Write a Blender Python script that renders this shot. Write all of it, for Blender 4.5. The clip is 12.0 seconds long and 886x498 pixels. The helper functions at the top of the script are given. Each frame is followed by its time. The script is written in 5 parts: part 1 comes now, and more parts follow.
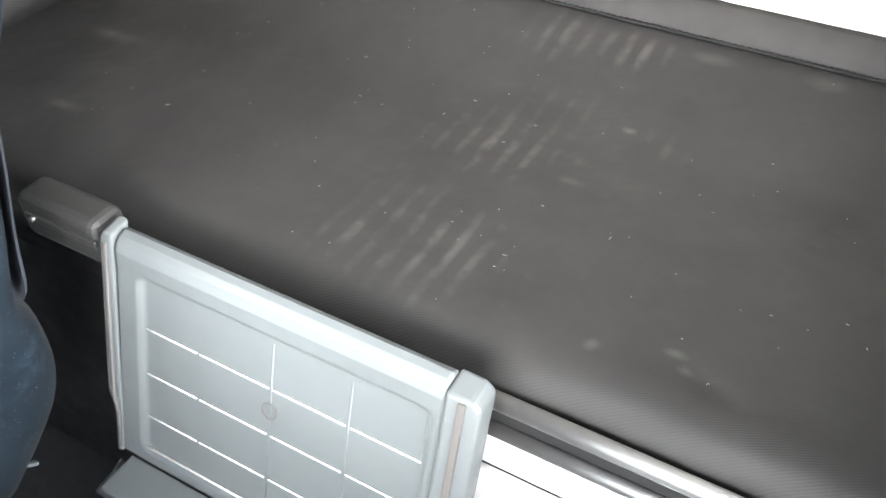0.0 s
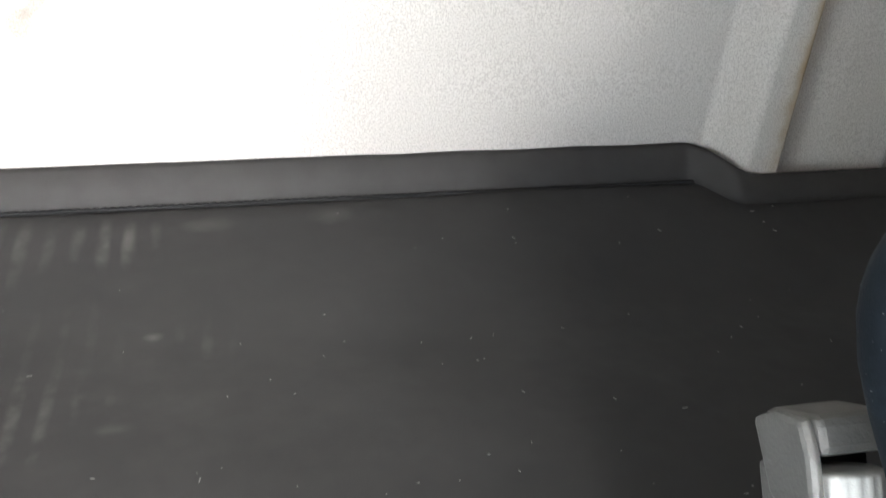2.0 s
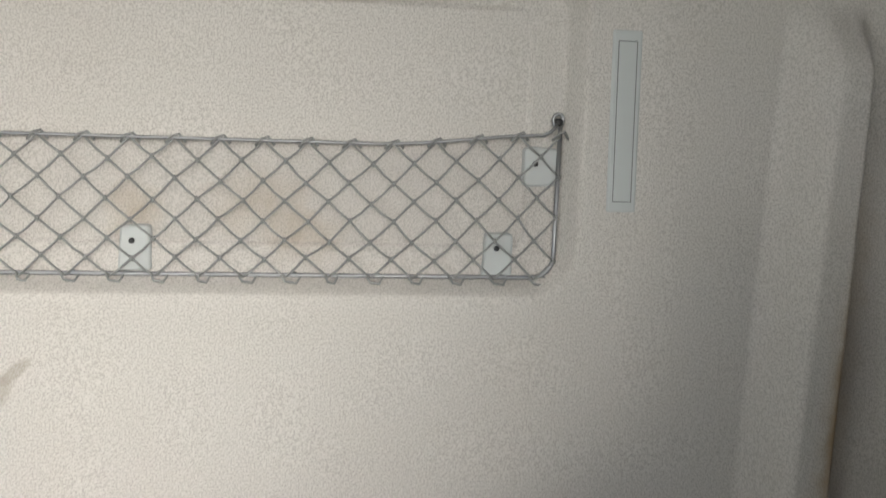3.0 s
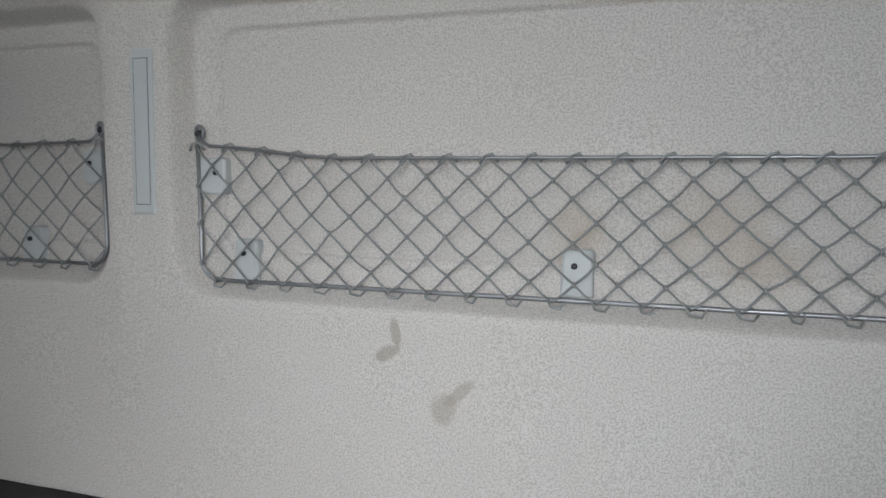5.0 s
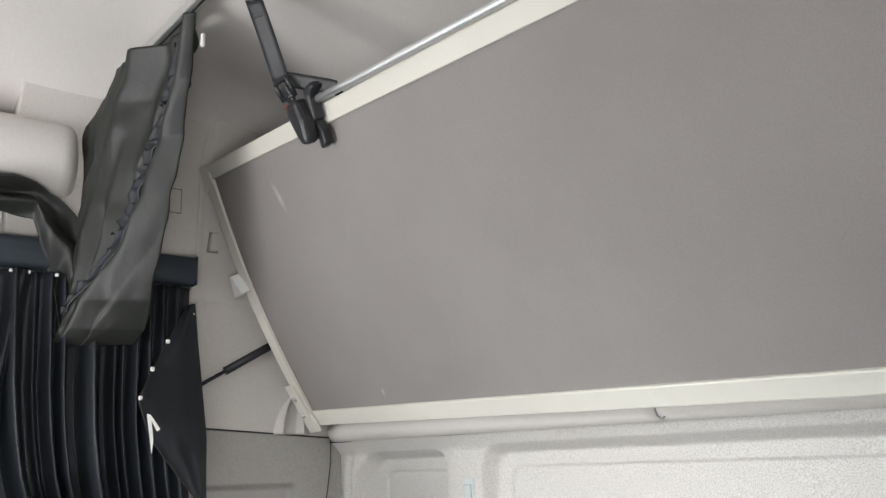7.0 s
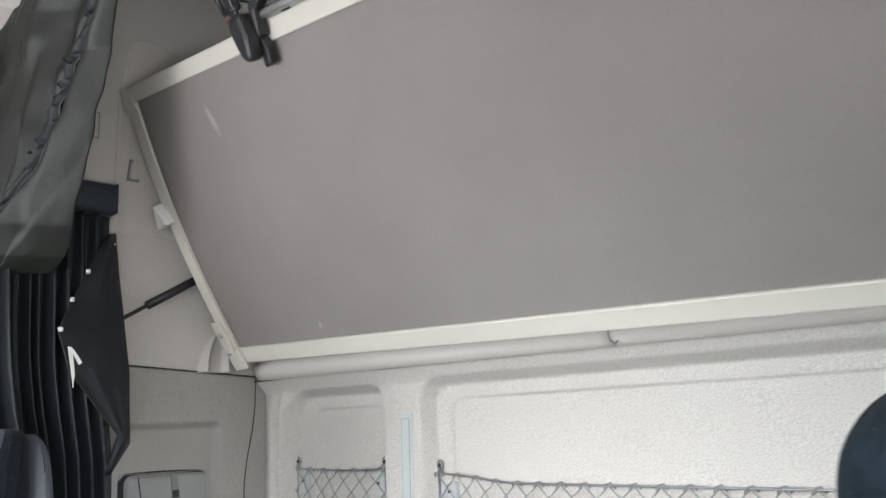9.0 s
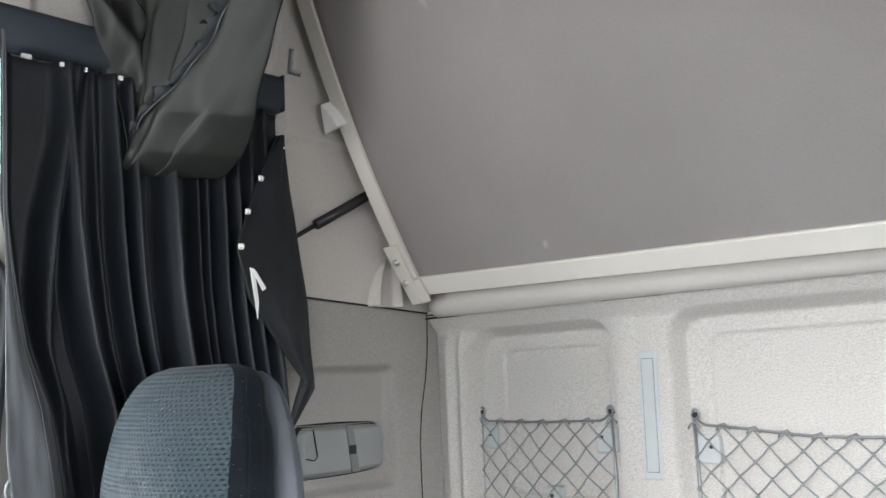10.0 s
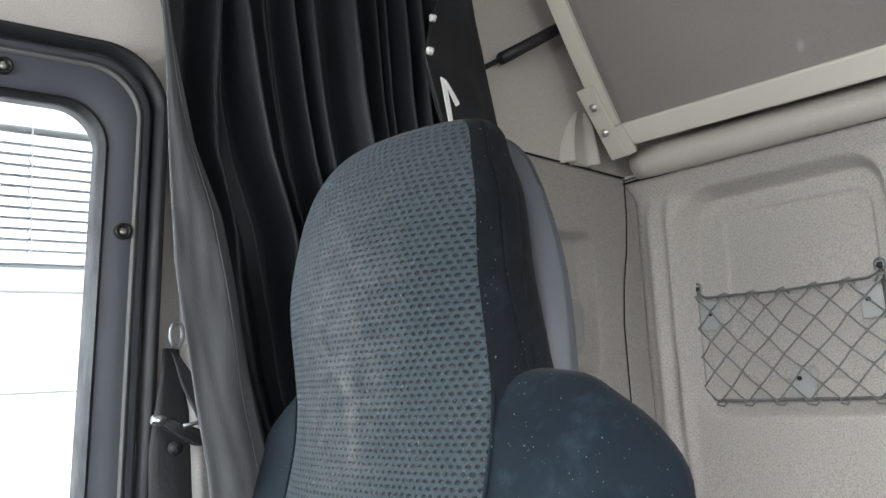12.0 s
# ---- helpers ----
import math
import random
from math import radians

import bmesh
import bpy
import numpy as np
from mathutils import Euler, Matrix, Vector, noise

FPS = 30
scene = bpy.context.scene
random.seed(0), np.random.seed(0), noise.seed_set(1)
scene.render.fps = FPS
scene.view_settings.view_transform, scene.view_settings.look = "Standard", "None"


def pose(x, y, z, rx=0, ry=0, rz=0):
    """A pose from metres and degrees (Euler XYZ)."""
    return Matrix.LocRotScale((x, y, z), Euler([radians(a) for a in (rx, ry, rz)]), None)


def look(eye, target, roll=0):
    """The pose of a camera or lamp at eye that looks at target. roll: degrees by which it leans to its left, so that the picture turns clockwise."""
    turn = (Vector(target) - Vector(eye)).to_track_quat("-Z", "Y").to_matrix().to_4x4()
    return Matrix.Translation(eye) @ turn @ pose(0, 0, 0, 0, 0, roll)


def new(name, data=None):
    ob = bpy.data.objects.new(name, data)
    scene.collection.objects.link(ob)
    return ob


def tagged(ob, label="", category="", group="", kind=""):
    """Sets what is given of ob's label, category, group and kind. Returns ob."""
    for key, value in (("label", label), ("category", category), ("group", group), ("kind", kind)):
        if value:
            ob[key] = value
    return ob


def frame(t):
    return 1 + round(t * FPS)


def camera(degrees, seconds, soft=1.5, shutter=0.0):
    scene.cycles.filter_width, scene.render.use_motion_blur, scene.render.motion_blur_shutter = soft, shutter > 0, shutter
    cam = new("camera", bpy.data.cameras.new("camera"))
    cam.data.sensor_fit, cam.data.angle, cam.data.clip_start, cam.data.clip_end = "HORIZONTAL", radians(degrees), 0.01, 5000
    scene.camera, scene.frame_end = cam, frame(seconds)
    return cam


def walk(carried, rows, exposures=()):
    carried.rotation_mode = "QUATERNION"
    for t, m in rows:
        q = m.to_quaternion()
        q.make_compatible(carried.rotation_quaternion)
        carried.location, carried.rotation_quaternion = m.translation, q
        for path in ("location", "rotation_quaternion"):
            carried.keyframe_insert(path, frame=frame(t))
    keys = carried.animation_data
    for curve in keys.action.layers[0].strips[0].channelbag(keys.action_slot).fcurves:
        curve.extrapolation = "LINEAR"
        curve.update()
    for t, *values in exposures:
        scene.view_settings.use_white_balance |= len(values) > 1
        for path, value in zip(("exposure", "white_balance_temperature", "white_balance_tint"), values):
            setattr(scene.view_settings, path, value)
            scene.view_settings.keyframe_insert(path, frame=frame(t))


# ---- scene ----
cam = camera(54.5, 12.0, soft=1.4, shutter=0.15)

PATH = [
    (0, (0.247, -1.197, 1.412), (-0.49, 0.087, 0.068), -0.4),
    (0.5, (0.178, -1.19, 1.405), (-0.249, 0.225, 0.058), 1.1),
    (1, (0.146, -1.131, 1.38), (0.036, 0.36, 0.051), 2.2),
    (1.5, (0.121, -1.063, 1.348), (0.331, 0.437, 0.041), 3.1),
    (2, (0.117, -1.025, 1.345), (0.414, 0.216, 0.552), 3.7),
    (2.5, (0.182, -1.001, 1.334), (0.526, 0.847, 0.65), 2.8),
    (3, (0.225, -0.972, 1.345), (0.481, 0.987, 1.034), 2.0),
    (3.2, (0.246, -0.958, 1.352), (0.46, 1.018, 1.128), 2.0),
    (4.8, (0.148, -0.873, 1.313), (-0.428, 1.028, 1.084), 0.1),
    (5, (0.211, -0.881, 1.314), (-0.528, 0.964, 1.091), -0.3),
    (5.5, (0.382, -0.957, 1.368), (-0.713, 0.703, 1.152), -1.2),
    (6, (0.558, -1.078, 1.43), (-0.776, 0.412, 1.431), -1.8),
    (6.5, (0.679, -1.133, 1.477), (-0.76, 0.202, 1.86), -1.8),
    (7, (0.833, -1.176, 1.476), (-0.669, 0.052, 1.961), -1.9),
    (7.2, (0.882, -1.2, 1.473), (-0.612, 0.029, 1.981), -2.4),
    (8.8, (0.82, -1.288, 1.436), (-0.489, 0.153, 1.894), -2.6),
    (9, (0.723, -1.234, 1.424), (-0.614, 0.201, 1.817), -2.5),
    (9.5, (0.466, -1.186, 1.422), (-0.899, 0.239, 1.748), -2.3),
    (10, (0.199, -1.271, 1.412), (-1.16, 0.166, 1.714), -2.5),
    (10.5, (0.016, -1.248, 1.279), (-1.432, 0.098, 1.586), -2.6),
    (11, (-0.051, -1.255, 1.23), (-1.553, 0.032, 1.531), -2.7),
    (11.5, (-0.084, -1.219, 1.265), (-1.595, 0.053, 1.576), -3.3),
    (12, (-0.111, -1.195, 1.223), (-1.638, 0.061, 1.523), -3.2),
]
EXPOSURES = [(0, 2.68, 6500, 10), (0.5, 2.38, 6500, 10), (1.0, 2.47, 6500, 10), (1.5, 2.80, 6500, 10), (1.8, 2.45, 6450, 10), (2.0, 2.03, 6450, 10), (2.3, 1.41, 6700, 10), (2.6, 0.98, 6850, 10), (3.0, 0.95, 6900, 10),
             (4.8, 0.48, 6150, 10), (5.5, 0.42, 6150, 10), (6.0, 0.93, 6300, 10), (6.5, 1.70, 6550, 10), (7.0, 1.66, 6350, 10), (9.0, 1.57, 6250, 10), (9.5, 1.50, 6180, 10), (10.0, 1.53, 6180, 10), (10.5, 0.80, 6200, 10), (11.0, 0.68, 6250, 10), (11.5, 0.63, 6350, 10), (12.0, 1.15, 6400, 10)]
walk(cam, [(t, look(eye, target, roll)) for t, eye, target, roll in PATH], EXPOSURES)

# ---- world, sun, large lights ----
world = bpy.data.worlds.new("sky")
scene.world = world
world.use_nodes = True
wn = world.node_tree.nodes
sky = wn.new("ShaderNodeTexSky")
sky.sky_type, sky.sun_disc = "NISHITA", False
sky.sun_elevation, sky.sun_rotation = radians(50), radians(40)
world.node_tree.links.new(sky.outputs[0], wn["Background"].inputs[0])
wn["Background"].inputs[1].default_value = 0.15

sun = bpy.data.lights.new("sun", "SUN")
sun.energy, sun.angle, sun.color = 3.0, radians(0.6), (1.0, 0.96, 0.9)
sun_ob = new("sun", sun)
sun_ob.matrix_world = look((9, 4, 6), (0, 0, 0))


def window_light(name, at, toward, size, watts, colour, spread=130):
    lamp = bpy.data.lights.new(name, "AREA")
    lamp.shape, lamp.size, lamp.size_y, lamp.energy, lamp.color, lamp.spread = "RECTANGLE", size[0], size[1], watts, colour, radians(spread)
    ob = new(name, lamp)
    ob.matrix_world = look(at, toward)
    return ob


DAY = (1.0, 0.985, 0.965)
window_light("windscreen_ground_left", (-0.5, -2.12, 1.32), (-0.55, -0.70, 2.05), (0.8, 0.4), 3.4, DAY, 120)
window_light("windscreen_ground_right", (0.5, -2.12, 1.32), (0.35, -0.70, 2.05), (0.8, 0.4), 1.9, DAY, 120)
window_light("windscreen_sky_right", (0.72, -2.12, 1.62), (-0.45, -0.25, 0.80), (0.45, 0.5), 1.1, DAY, 45)
window_light("windscreen_sky", (0.25, -2.12, 1.72), (-0.05, -0.10, 0.88), (0.5, 0.36), 1.1, DAY, 45)
window_light("door_daylight", (-1.18, -1.46, 1.33), (-0.35, -0.40, 0.80), (0.72, 0.42), 2.1, (0.90, 0.965, 1.0))
window_light("far_door_ground", (1.18, -1.40, 1.15), (-1.0, -0.85, 1.90), (0.6, 0.3), 0.66, DAY, 60)
window_light("far_door_daylight", (1.18, -1.10, 1.40), (-0.80, -0.50, 0.74), (0.4, 0.4), 1.1, (0.97, 0.985, 1.0), 38)

# ---- materials ----


class Mat:
    """A principled material with small helpers for its node tree."""

    def __init__(self, name, colour=(0.5, 0.5, 0.5), rough=0.6, metal=0.0, spec=0.5, sheen=0.0):
        self.m = bpy.data.materials.new(name)
        self.m.use_nodes = True
        self.t = self.m.node_tree
        self.p = self.t.nodes["Principled BSDF"]
        self.p.inputs["Base Color"].default_value = (*colour, 1)
        self.p.inputs["Roughness"].default_value = rough
        self.p.inputs["Metallic"].default_value = metal
        self.p.inputs["Specular IOR Level"].default_value = spec
        self.p.inputs["Sheen Weight"].default_value = sheen
        self.co = None

    def node(self, kind, **inputs):
        n = self.t.nodes.new(kind)
        for k, v in inputs.items():
            n.inputs[k.replace("_", " ")].default_value = v
        return n

    def link(self, a, b):
        self.t.links.new(a, b)

    def coords(self, scale=None):
        if self.co is None:
            self.co = self.t.nodes.new("ShaderNodeTexCoord").outputs["Object"]
        if scale is None:
            return self.co
        mp = self.t.nodes.new("ShaderNodeMapping")
        mp.inputs["Scale"].default_value = scale
        self.link(self.co, mp.inputs[0])
        return mp.outputs[0]

    def noise(self, size, detail=3.0, scale=None, rough=0.55):
        n = self.node("ShaderNodeTexNoise", Scale=size, Detail=detail, Roughness=rough)
        self.link(self.coords(scale), n.inputs["Vector"])
        return n.outputs["Fac"]

    def ramp(self, value, a, b, lo=0.0, hi=1.0):
        n = self.t.nodes.new("ShaderNodeMapRange")
        n.inputs[1].default_value, n.inputs[2].default_value, n.inputs[3].default_value, n.inputs[4].default_value = a, b, lo, hi
        self.link(value, n.inputs[0])
        return n.outputs[0]

    def math(self, op, a, b=None):
        n = self.t.nodes.new("ShaderNodeMath")
        n.operation = op
        for i, v in enumerate((a, b)):
            if v is None:
                continue
            if isinstance(v, (int, float)):
                n.inputs[i].default_value = v
            else:
                self.link(v, n.inputs[i])
        return n.outputs[0]

    def mix(self, fac, a, b):
        n = self.t.nodes.new("ShaderNodeMix")
        n.data_type = "RGBA"
        for i, v in ((0, fac), (6, a), (7, b)):
            if isinstance(v, tuple):
                n.inputs[i].default_value = (*v, 1)
            elif isinstance(v, (int, float)):
                n.inputs[i].default_value = v
            else:
                self.link(v, n.inputs[i])
        return n.outputs[2]

    def colour(self, socket):
        self.link(socket, self.p.inputs["Base Color"])
        return self

    def rough(self, socket):
        self.link(socket, self.p.inputs["Roughness"])
        return self

    def bump(self, height, strength, distance):
        n = self.node("ShaderNodeBump", Strength=strength, Distance=distance)
        self.link(height, n.inputs["Height"])
        if self.p.inputs["Normal"].is_linked:
            self.link(self.p.inputs["Normal"].links[0].from_socket, n.inputs["Normal"])
        self.link(n.outputs[0], self.p.inputs["Normal"])
        return self

    def blob(self, centre, size, soft=0.5, turn=(0, 0, 0), wobble=0.0, wsize=40.0):
        """A mask, 1 inside an ellipsoid of that half-size and 0 outside."""
        mp = self.t.nodes.new("ShaderNodeMapping")
        mp.vector_type = "TEXTURE"
        mp.inputs[1].default_value, mp.inputs[2].default_value, mp.inputs[3].default_value = centre, turn, size
        self.link(self.coords(), mp.inputs[0])
        n = self.t.nodes.new("ShaderNodeVectorMath")
        n.operation = "LENGTH"
        self.link(mp.outputs[0], n.inputs[0])
        d = n.outputs["Value"]
        if wobble:
            d = self.math("ADD", d, self.ramp(self.noise(wsize, 3), 0.2, 0.8, -wobble, wobble))
        return self.ramp(d, 1.0 - soft, 1.0 + soft * 0.3, 1.0, 0.0)


def felt(name, base, dark, stained=False, pits=0.0):
    """Speckled needle-felt trim; pits: depth of the sparse dents of the moulded linings."""
    m = Mat(name, base, 0.95, spec=0.15, sheen=0.12)
    fine = m.ramp(m.noise(1100, 2.0), 0.42, 0.58)
    coarse = m.ramp(m.noise(450, 3.0), 0.42, 0.60)
    wide = m.ramp(m.noise(5, 3), 0.35, 0.7)
    c = m.mix(coarse, base, dark)
    c = m.mix(m.math("MULTIPLY", fine, 0.4), c, tuple(min(1, v * 1.12) for v in base))
    c = m.mix(m.math("MULTIPLY", wide, 0.12), c, tuple(v * f for v, f in zip(base, (0.8, 0.77, 0.72))))
    if stained:
        brown, drab = (0.34, 0.25, 0.15), (0.27, 0.225, 0.18)
        for centre, size, turn, amount, soft, wob in stained:
            c = m.mix(m.math("MULTIPLY", m.blob(centre, size, soft, turn, wob), amount if soft > 0.6 else amount * 0.75), c, brown if soft > 0.6 else drab)
    m.colour(c)
    m.bump(m.noise(560, 3.0), 0.35, 0.0006)
    if pits:
        m.bump(m.ramp(m.noise(150, 2), 0.62, 0.72, 1.0, 0.0), 0.5, pits)
    m.bump(m.noise(30, 3), 0.25, 0.002)
    return m


TURN = lambda deg: (0, radians(deg), 0)
M_FELT = felt("felt_rear", (0.590, 0.567, 0.536), (0.385, 0.368, 0.342), [
    ((-0.201, 0, 1.108), (0.007, 0.06, 0.020), TURN(-8), 0.75, 0.35, 0.25),
    ((-0.213, 0, 1.083), (0.018, 0.06, 0.008), TURN(-28), 0.75, 0.35, 0.3),
    ((-0.142, 0, 1.025), (0.016, 0.06, 0.022), TURN(20), 0.6, 0.35, 0.35),
    ((-0.122, 0, 1.046), (0.026, 0.06, 0.008), TURN(-40), 0.6, 0.35, 0.3),
    ((0.000, 0, 1.225), (0.035, 0.08, 0.035), TURN(0), 0.55, 0.9, 0.4),
    ((0.145, 0, 1.235), (0.060, 0.08, 0.045), TURN(0), 0.42, 0.9, 0.4),
    ((0.195, 0, 1.200), (0.045, 0.08, 0.035), TURN(0), 0.45, 0.9, 0.4),
    ((0.824, -0.05, 1.00), (0.010, 0.10, 0.17), TURN(2), 0.9, 0.9, 0.35),
    ((0.838, -0.05, 1.03), (0.030, 0.10, 0.26), TURN(3), 0.55, 0.9, 0.3),
])
# Darker than the rear felt: the side linings' shade is put into this colour.
M_FELT_SIDE_SHADED = felt("felt_side_shaded", (0.382, 0.364, 0.342), (0.298, 0.283, 0.264), pits=0.0012)
M_LINER = felt("roof_lining", (0.66, 0.63, 0.60), (0.58, 0.55, 0.52), pits=0.0006)


def plastic(name, colour, rough=0.45, grain=900, deep=0.0006, mottle=0.12):
    m = Mat(name, colour, rough, spec=0.45)
    n = m.noise(6, 4)
    m.colour(m.mix(m.ramp(n, 0.35, 0.7, 0, 1), colour, tuple(max(0, c * (1 - mottle)) for c in colour)))
    m.rough(m.ramp(m.noise(25, 4), 0.3, 0.7, rough - 0.06, rough + 0.12))
    m.bump(m.noise(grain, 2), 0.35, deep)
    return m


M_PLASTIC_GREY = plastic("pale_grey_plastic", (0.100, 0.110, 0.111), 0.46)
M_PLASTIC_SLOT = plastic("strip_grey_plastic", (0.50, 0.53, 0.525), 0.4)
M_PLASTIC_WHITE = plastic("white_board", (0.80, 0.80, 0.79), 0.4)
M_PLASTIC_SIDE = felt("smooth_side_trim", (0.56, 0.53, 0.495), (0.49, 0.462, 0.43), pits=0.0014)
M_LAMP = plastic("lamp_housing_grey", (0.30, 0.305, 0.30), 0.5)
M_LAMP_DARK = plastic("lamp_band_grey", (0.20, 0.205, 0.205), 0.5)
M_BLACK = plastic("black_plastic", (0.018, 0.018, 0.02), 0.4)
M_RUBBER = plastic("black_rubber", (0.02, 0.021, 0.024), 0.45)
M_DOOR = plastic("dark_door_plastic", (0.095, 0.104, 0.122), 0.45)
M_SHELL = plastic("slate_seat_shell", (0.056, 0.063, 0.076), 0.5)
M_ARM = plastic("worn_grey_armrest", (0.125, 0.124, 0.117), 0.42, grain=350, deep=0.002)
M_ARM_SIDE = plastic("blue_grey_armrest", (0.062, 0.066, 0.072), 0.5)
M_GROOVE = plastic("brown_grey_groove", (0.085, 0.079, 0.074), 0.5)
M_BAR = plastic("black_scuffed_bar", (0.030, 0.030, 0.029), 0.35)
M_WHEEL = plastic("ivory_knob", (0.72, 0.72, 0.69), 0.4)
M_ALU = Mat("satin_aluminium", (0.70, 0.70, 0.69), 0.36, metal=1.0)
M_ALU.rough(M_ALU.ramp(M_ALU.noise(40, 4, (0.05, 1, 1)), 0.3, 0.7, 0.42, 0.56))
M_FRAME = plastic("painted_bunk_frame", (0.60, 0.575, 0.51), 0.40, mottle=0.07)
M_STEEL = Mat("steel_wire", (0.36, 0.37, 0.38), 0.45, metal=1.0)
M_STEEL.rough(M_STEEL.ramp(M_STEEL.noise(120, 3), 0.3, 0.7, 0.4, 0.55))
M_BOLT = Mat("zinc_bolt", (0.62, 0.62, 0.60), 0.3, metal=1.0)
M_BOLT.rough(M_BOLT.ramp(M_BOLT.noise(300, 3), 0.3, 0.7, 0.22, 0.45))
M_ROLL = felt("padded_trim", (0.55, 0.525, 0.49), (0.50, 0.475, 0.44))
M_RED = plastic("red_button", (0.30, 0.035, 0.03), 0.5)
M_WHITE = plastic("white_plastic", (0.80, 0.79, 0.76), 0.4)
M_GAP = Mat("dark_gap", (0.012, 0.012, 0.012), 0.8)


def rope_material():
    m = Mat("grey_cord", (0.37, 0.39, 0.38), 0.8)
    w = m.node("ShaderNodeTexWave", Scale=260.0, Distortion=0.6)
    m.link(m.coords((1, 0.3, 0.9)), w.inputs["Vector"])
    m.colour(m.mix(m.math("MULTIPLY", w.outputs["Fac"], 0.6), (0.36, 0.37, 0.36), (0.18, 0.19, 0.187)))
    m.bump(w.outputs["Fac"], 0.6, 0.001)
    return m


M_CORD = rope_material()


def cover_material():
    """Black woven-grain vinyl with dusty smears."""
    m = Mat("black_vinyl_cover", (0.03, 0.03, 0.032), 0.7, spec=0.26)
    twill = m.node("ShaderNodeTexWave", Scale=100.0, Distortion=0.0, Detail=0.0)
    twill.bands_direction = "DIAGONAL"
    m.link(m.coords((-1.0, 2.4, 0)), twill.inputs["Vector"])
    cross = m.node("ShaderNodeTexWave", Scale=150.0, Distortion=0.3)
    cross.bands_direction = "X"
    m.link(m.coords(), cross.inputs["Vector"])
    weave = m.math("MULTIPLY", twill.outputs["Fac"], m.math("ADD", m.math("MULTIPLY", cross.outputs["Fac"], 0.5), 0.5))
    base = m.mix(m.ramp(m.noise(4, 4), 0.3, 0.7), (0.0190, 0.0184, 0.0182), (0.0275, 0.0266, 0.0262))
    base = m.mix(m.math("MULTIPLY", weave, 0.16), base, (0.088, 0.086, 0.086))
    stripe = m.node("ShaderNodeTexWave", Scale=10.5, Distortion=1.4, Detail=2.0)
    stripe.inputs["Detail Scale"].default_value = 3.0
    stripe.bands_direction = "X"
    m.link(m.coords((1.0, 0.28, 1)), stripe.inputs["Vector"])
    bars = m.ramp(stripe.outputs["Fac"], 0.25, 0.95)
    breakup = m.ramp(m.noise(22, 5), 0.40, 0.60)
    dust = 0.0
    for centre, size, amount, striped in [
        ((-0.175, -0.105, 0.77), (0.055, 0.060, 0.2), 0.60, 1),
        ((-0.065, -0.100, 0.78), (0.050, 0.040, 0.2), 0.85, 1),
        ((-0.150, -0.345, 0.75), (0.105, 0.075, 0.2), 0.85, 1),
        ((-0.150, -0.560, 0.75), (0.135, 0.095, 0.2), 0.60, 1),
        ((-0.10, -0.28, 0.75), (0.12, 0.10, 0.2), 0.28, 1),
        ((0.046, -0.258, 0.75), (0.05, 0.045, 0.2), 0.32, 1),
        ((0.047, -0.076, 0.78), (0.028, 0.013, 0.2), 0.8, 0),
        ((0.198, -0.069, 0.78), (0.026, 0.016, 0.2), 0.75, 0),
        ((-0.81, -0.38, 0.75), (0.045, 0.014, 0.2), 0.8, 0),
        ((-0.73, -0.56, 0.75), (0.035, 0.010, 0.2), 0.6, 0),
        ((-0.011, -0.245, 0.75), (0.010, 0.006, 0.2), 0.9, 0),
        ((-0.038, -0.376, 0.75), (0.022, 0.010, 0.2), 0.6, 0),
        ((0.087, -0.616, 0.75), (0.009, 0.009, 0.2), 0.7, 0),
        ((0.167, -0.586, 0.75), (0.014, 0.007, 0.2), 0.8, 0),
        ((0.181, -0.602, 0.75), (0.009, 0.008, 0.2), 0.7, 0),
        ((-0.05, -0.42, 0.75), (0.40, 0.30, 0.3), 0.14, 0),
    ]:
        s = m.math("MULTIPLY", m.blob(centre, size, 0.95, (0, 0, 0), 0.35, 30), amount)
        s = m.math("MULTIPLY", s, m.math("MULTIPLY", bars, m.math("ADD", m.math("MULTIPLY", breakup, 0.8), 0.2)) if striped else m.math("ADD", m.math("MULTIPLY", breakup, 0.5), 0.5))
        dust = m.math("MAXIMUM", dust, s) if not isinstance(dust, float) else s
    m.colour(m.mix(m.math("MULTIPLY", dust, 0.54), base, (0.170, 0.163, 0.152)))
    m.rough(m.math("ADD", m.ramp(m.noise(9, 3), 0.3, 0.7, 0.50, 0.62), m.math("MULTIPLY", dust, 0.25)))
    m.bump(weave, 0.12, 0.0008)
    m.bump(m.noise(7, 3), 0.4, 0.014)
    return m


M_COVER = cover_material()
M_STRIP = plastic("black_vinyl_edge", (0.030, 0.028, 0.027), 0.66, grain=600, deep=0.001)
M_THREAD = Mat("black_thread", (0.006, 0.006, 0.0065), 0.85)


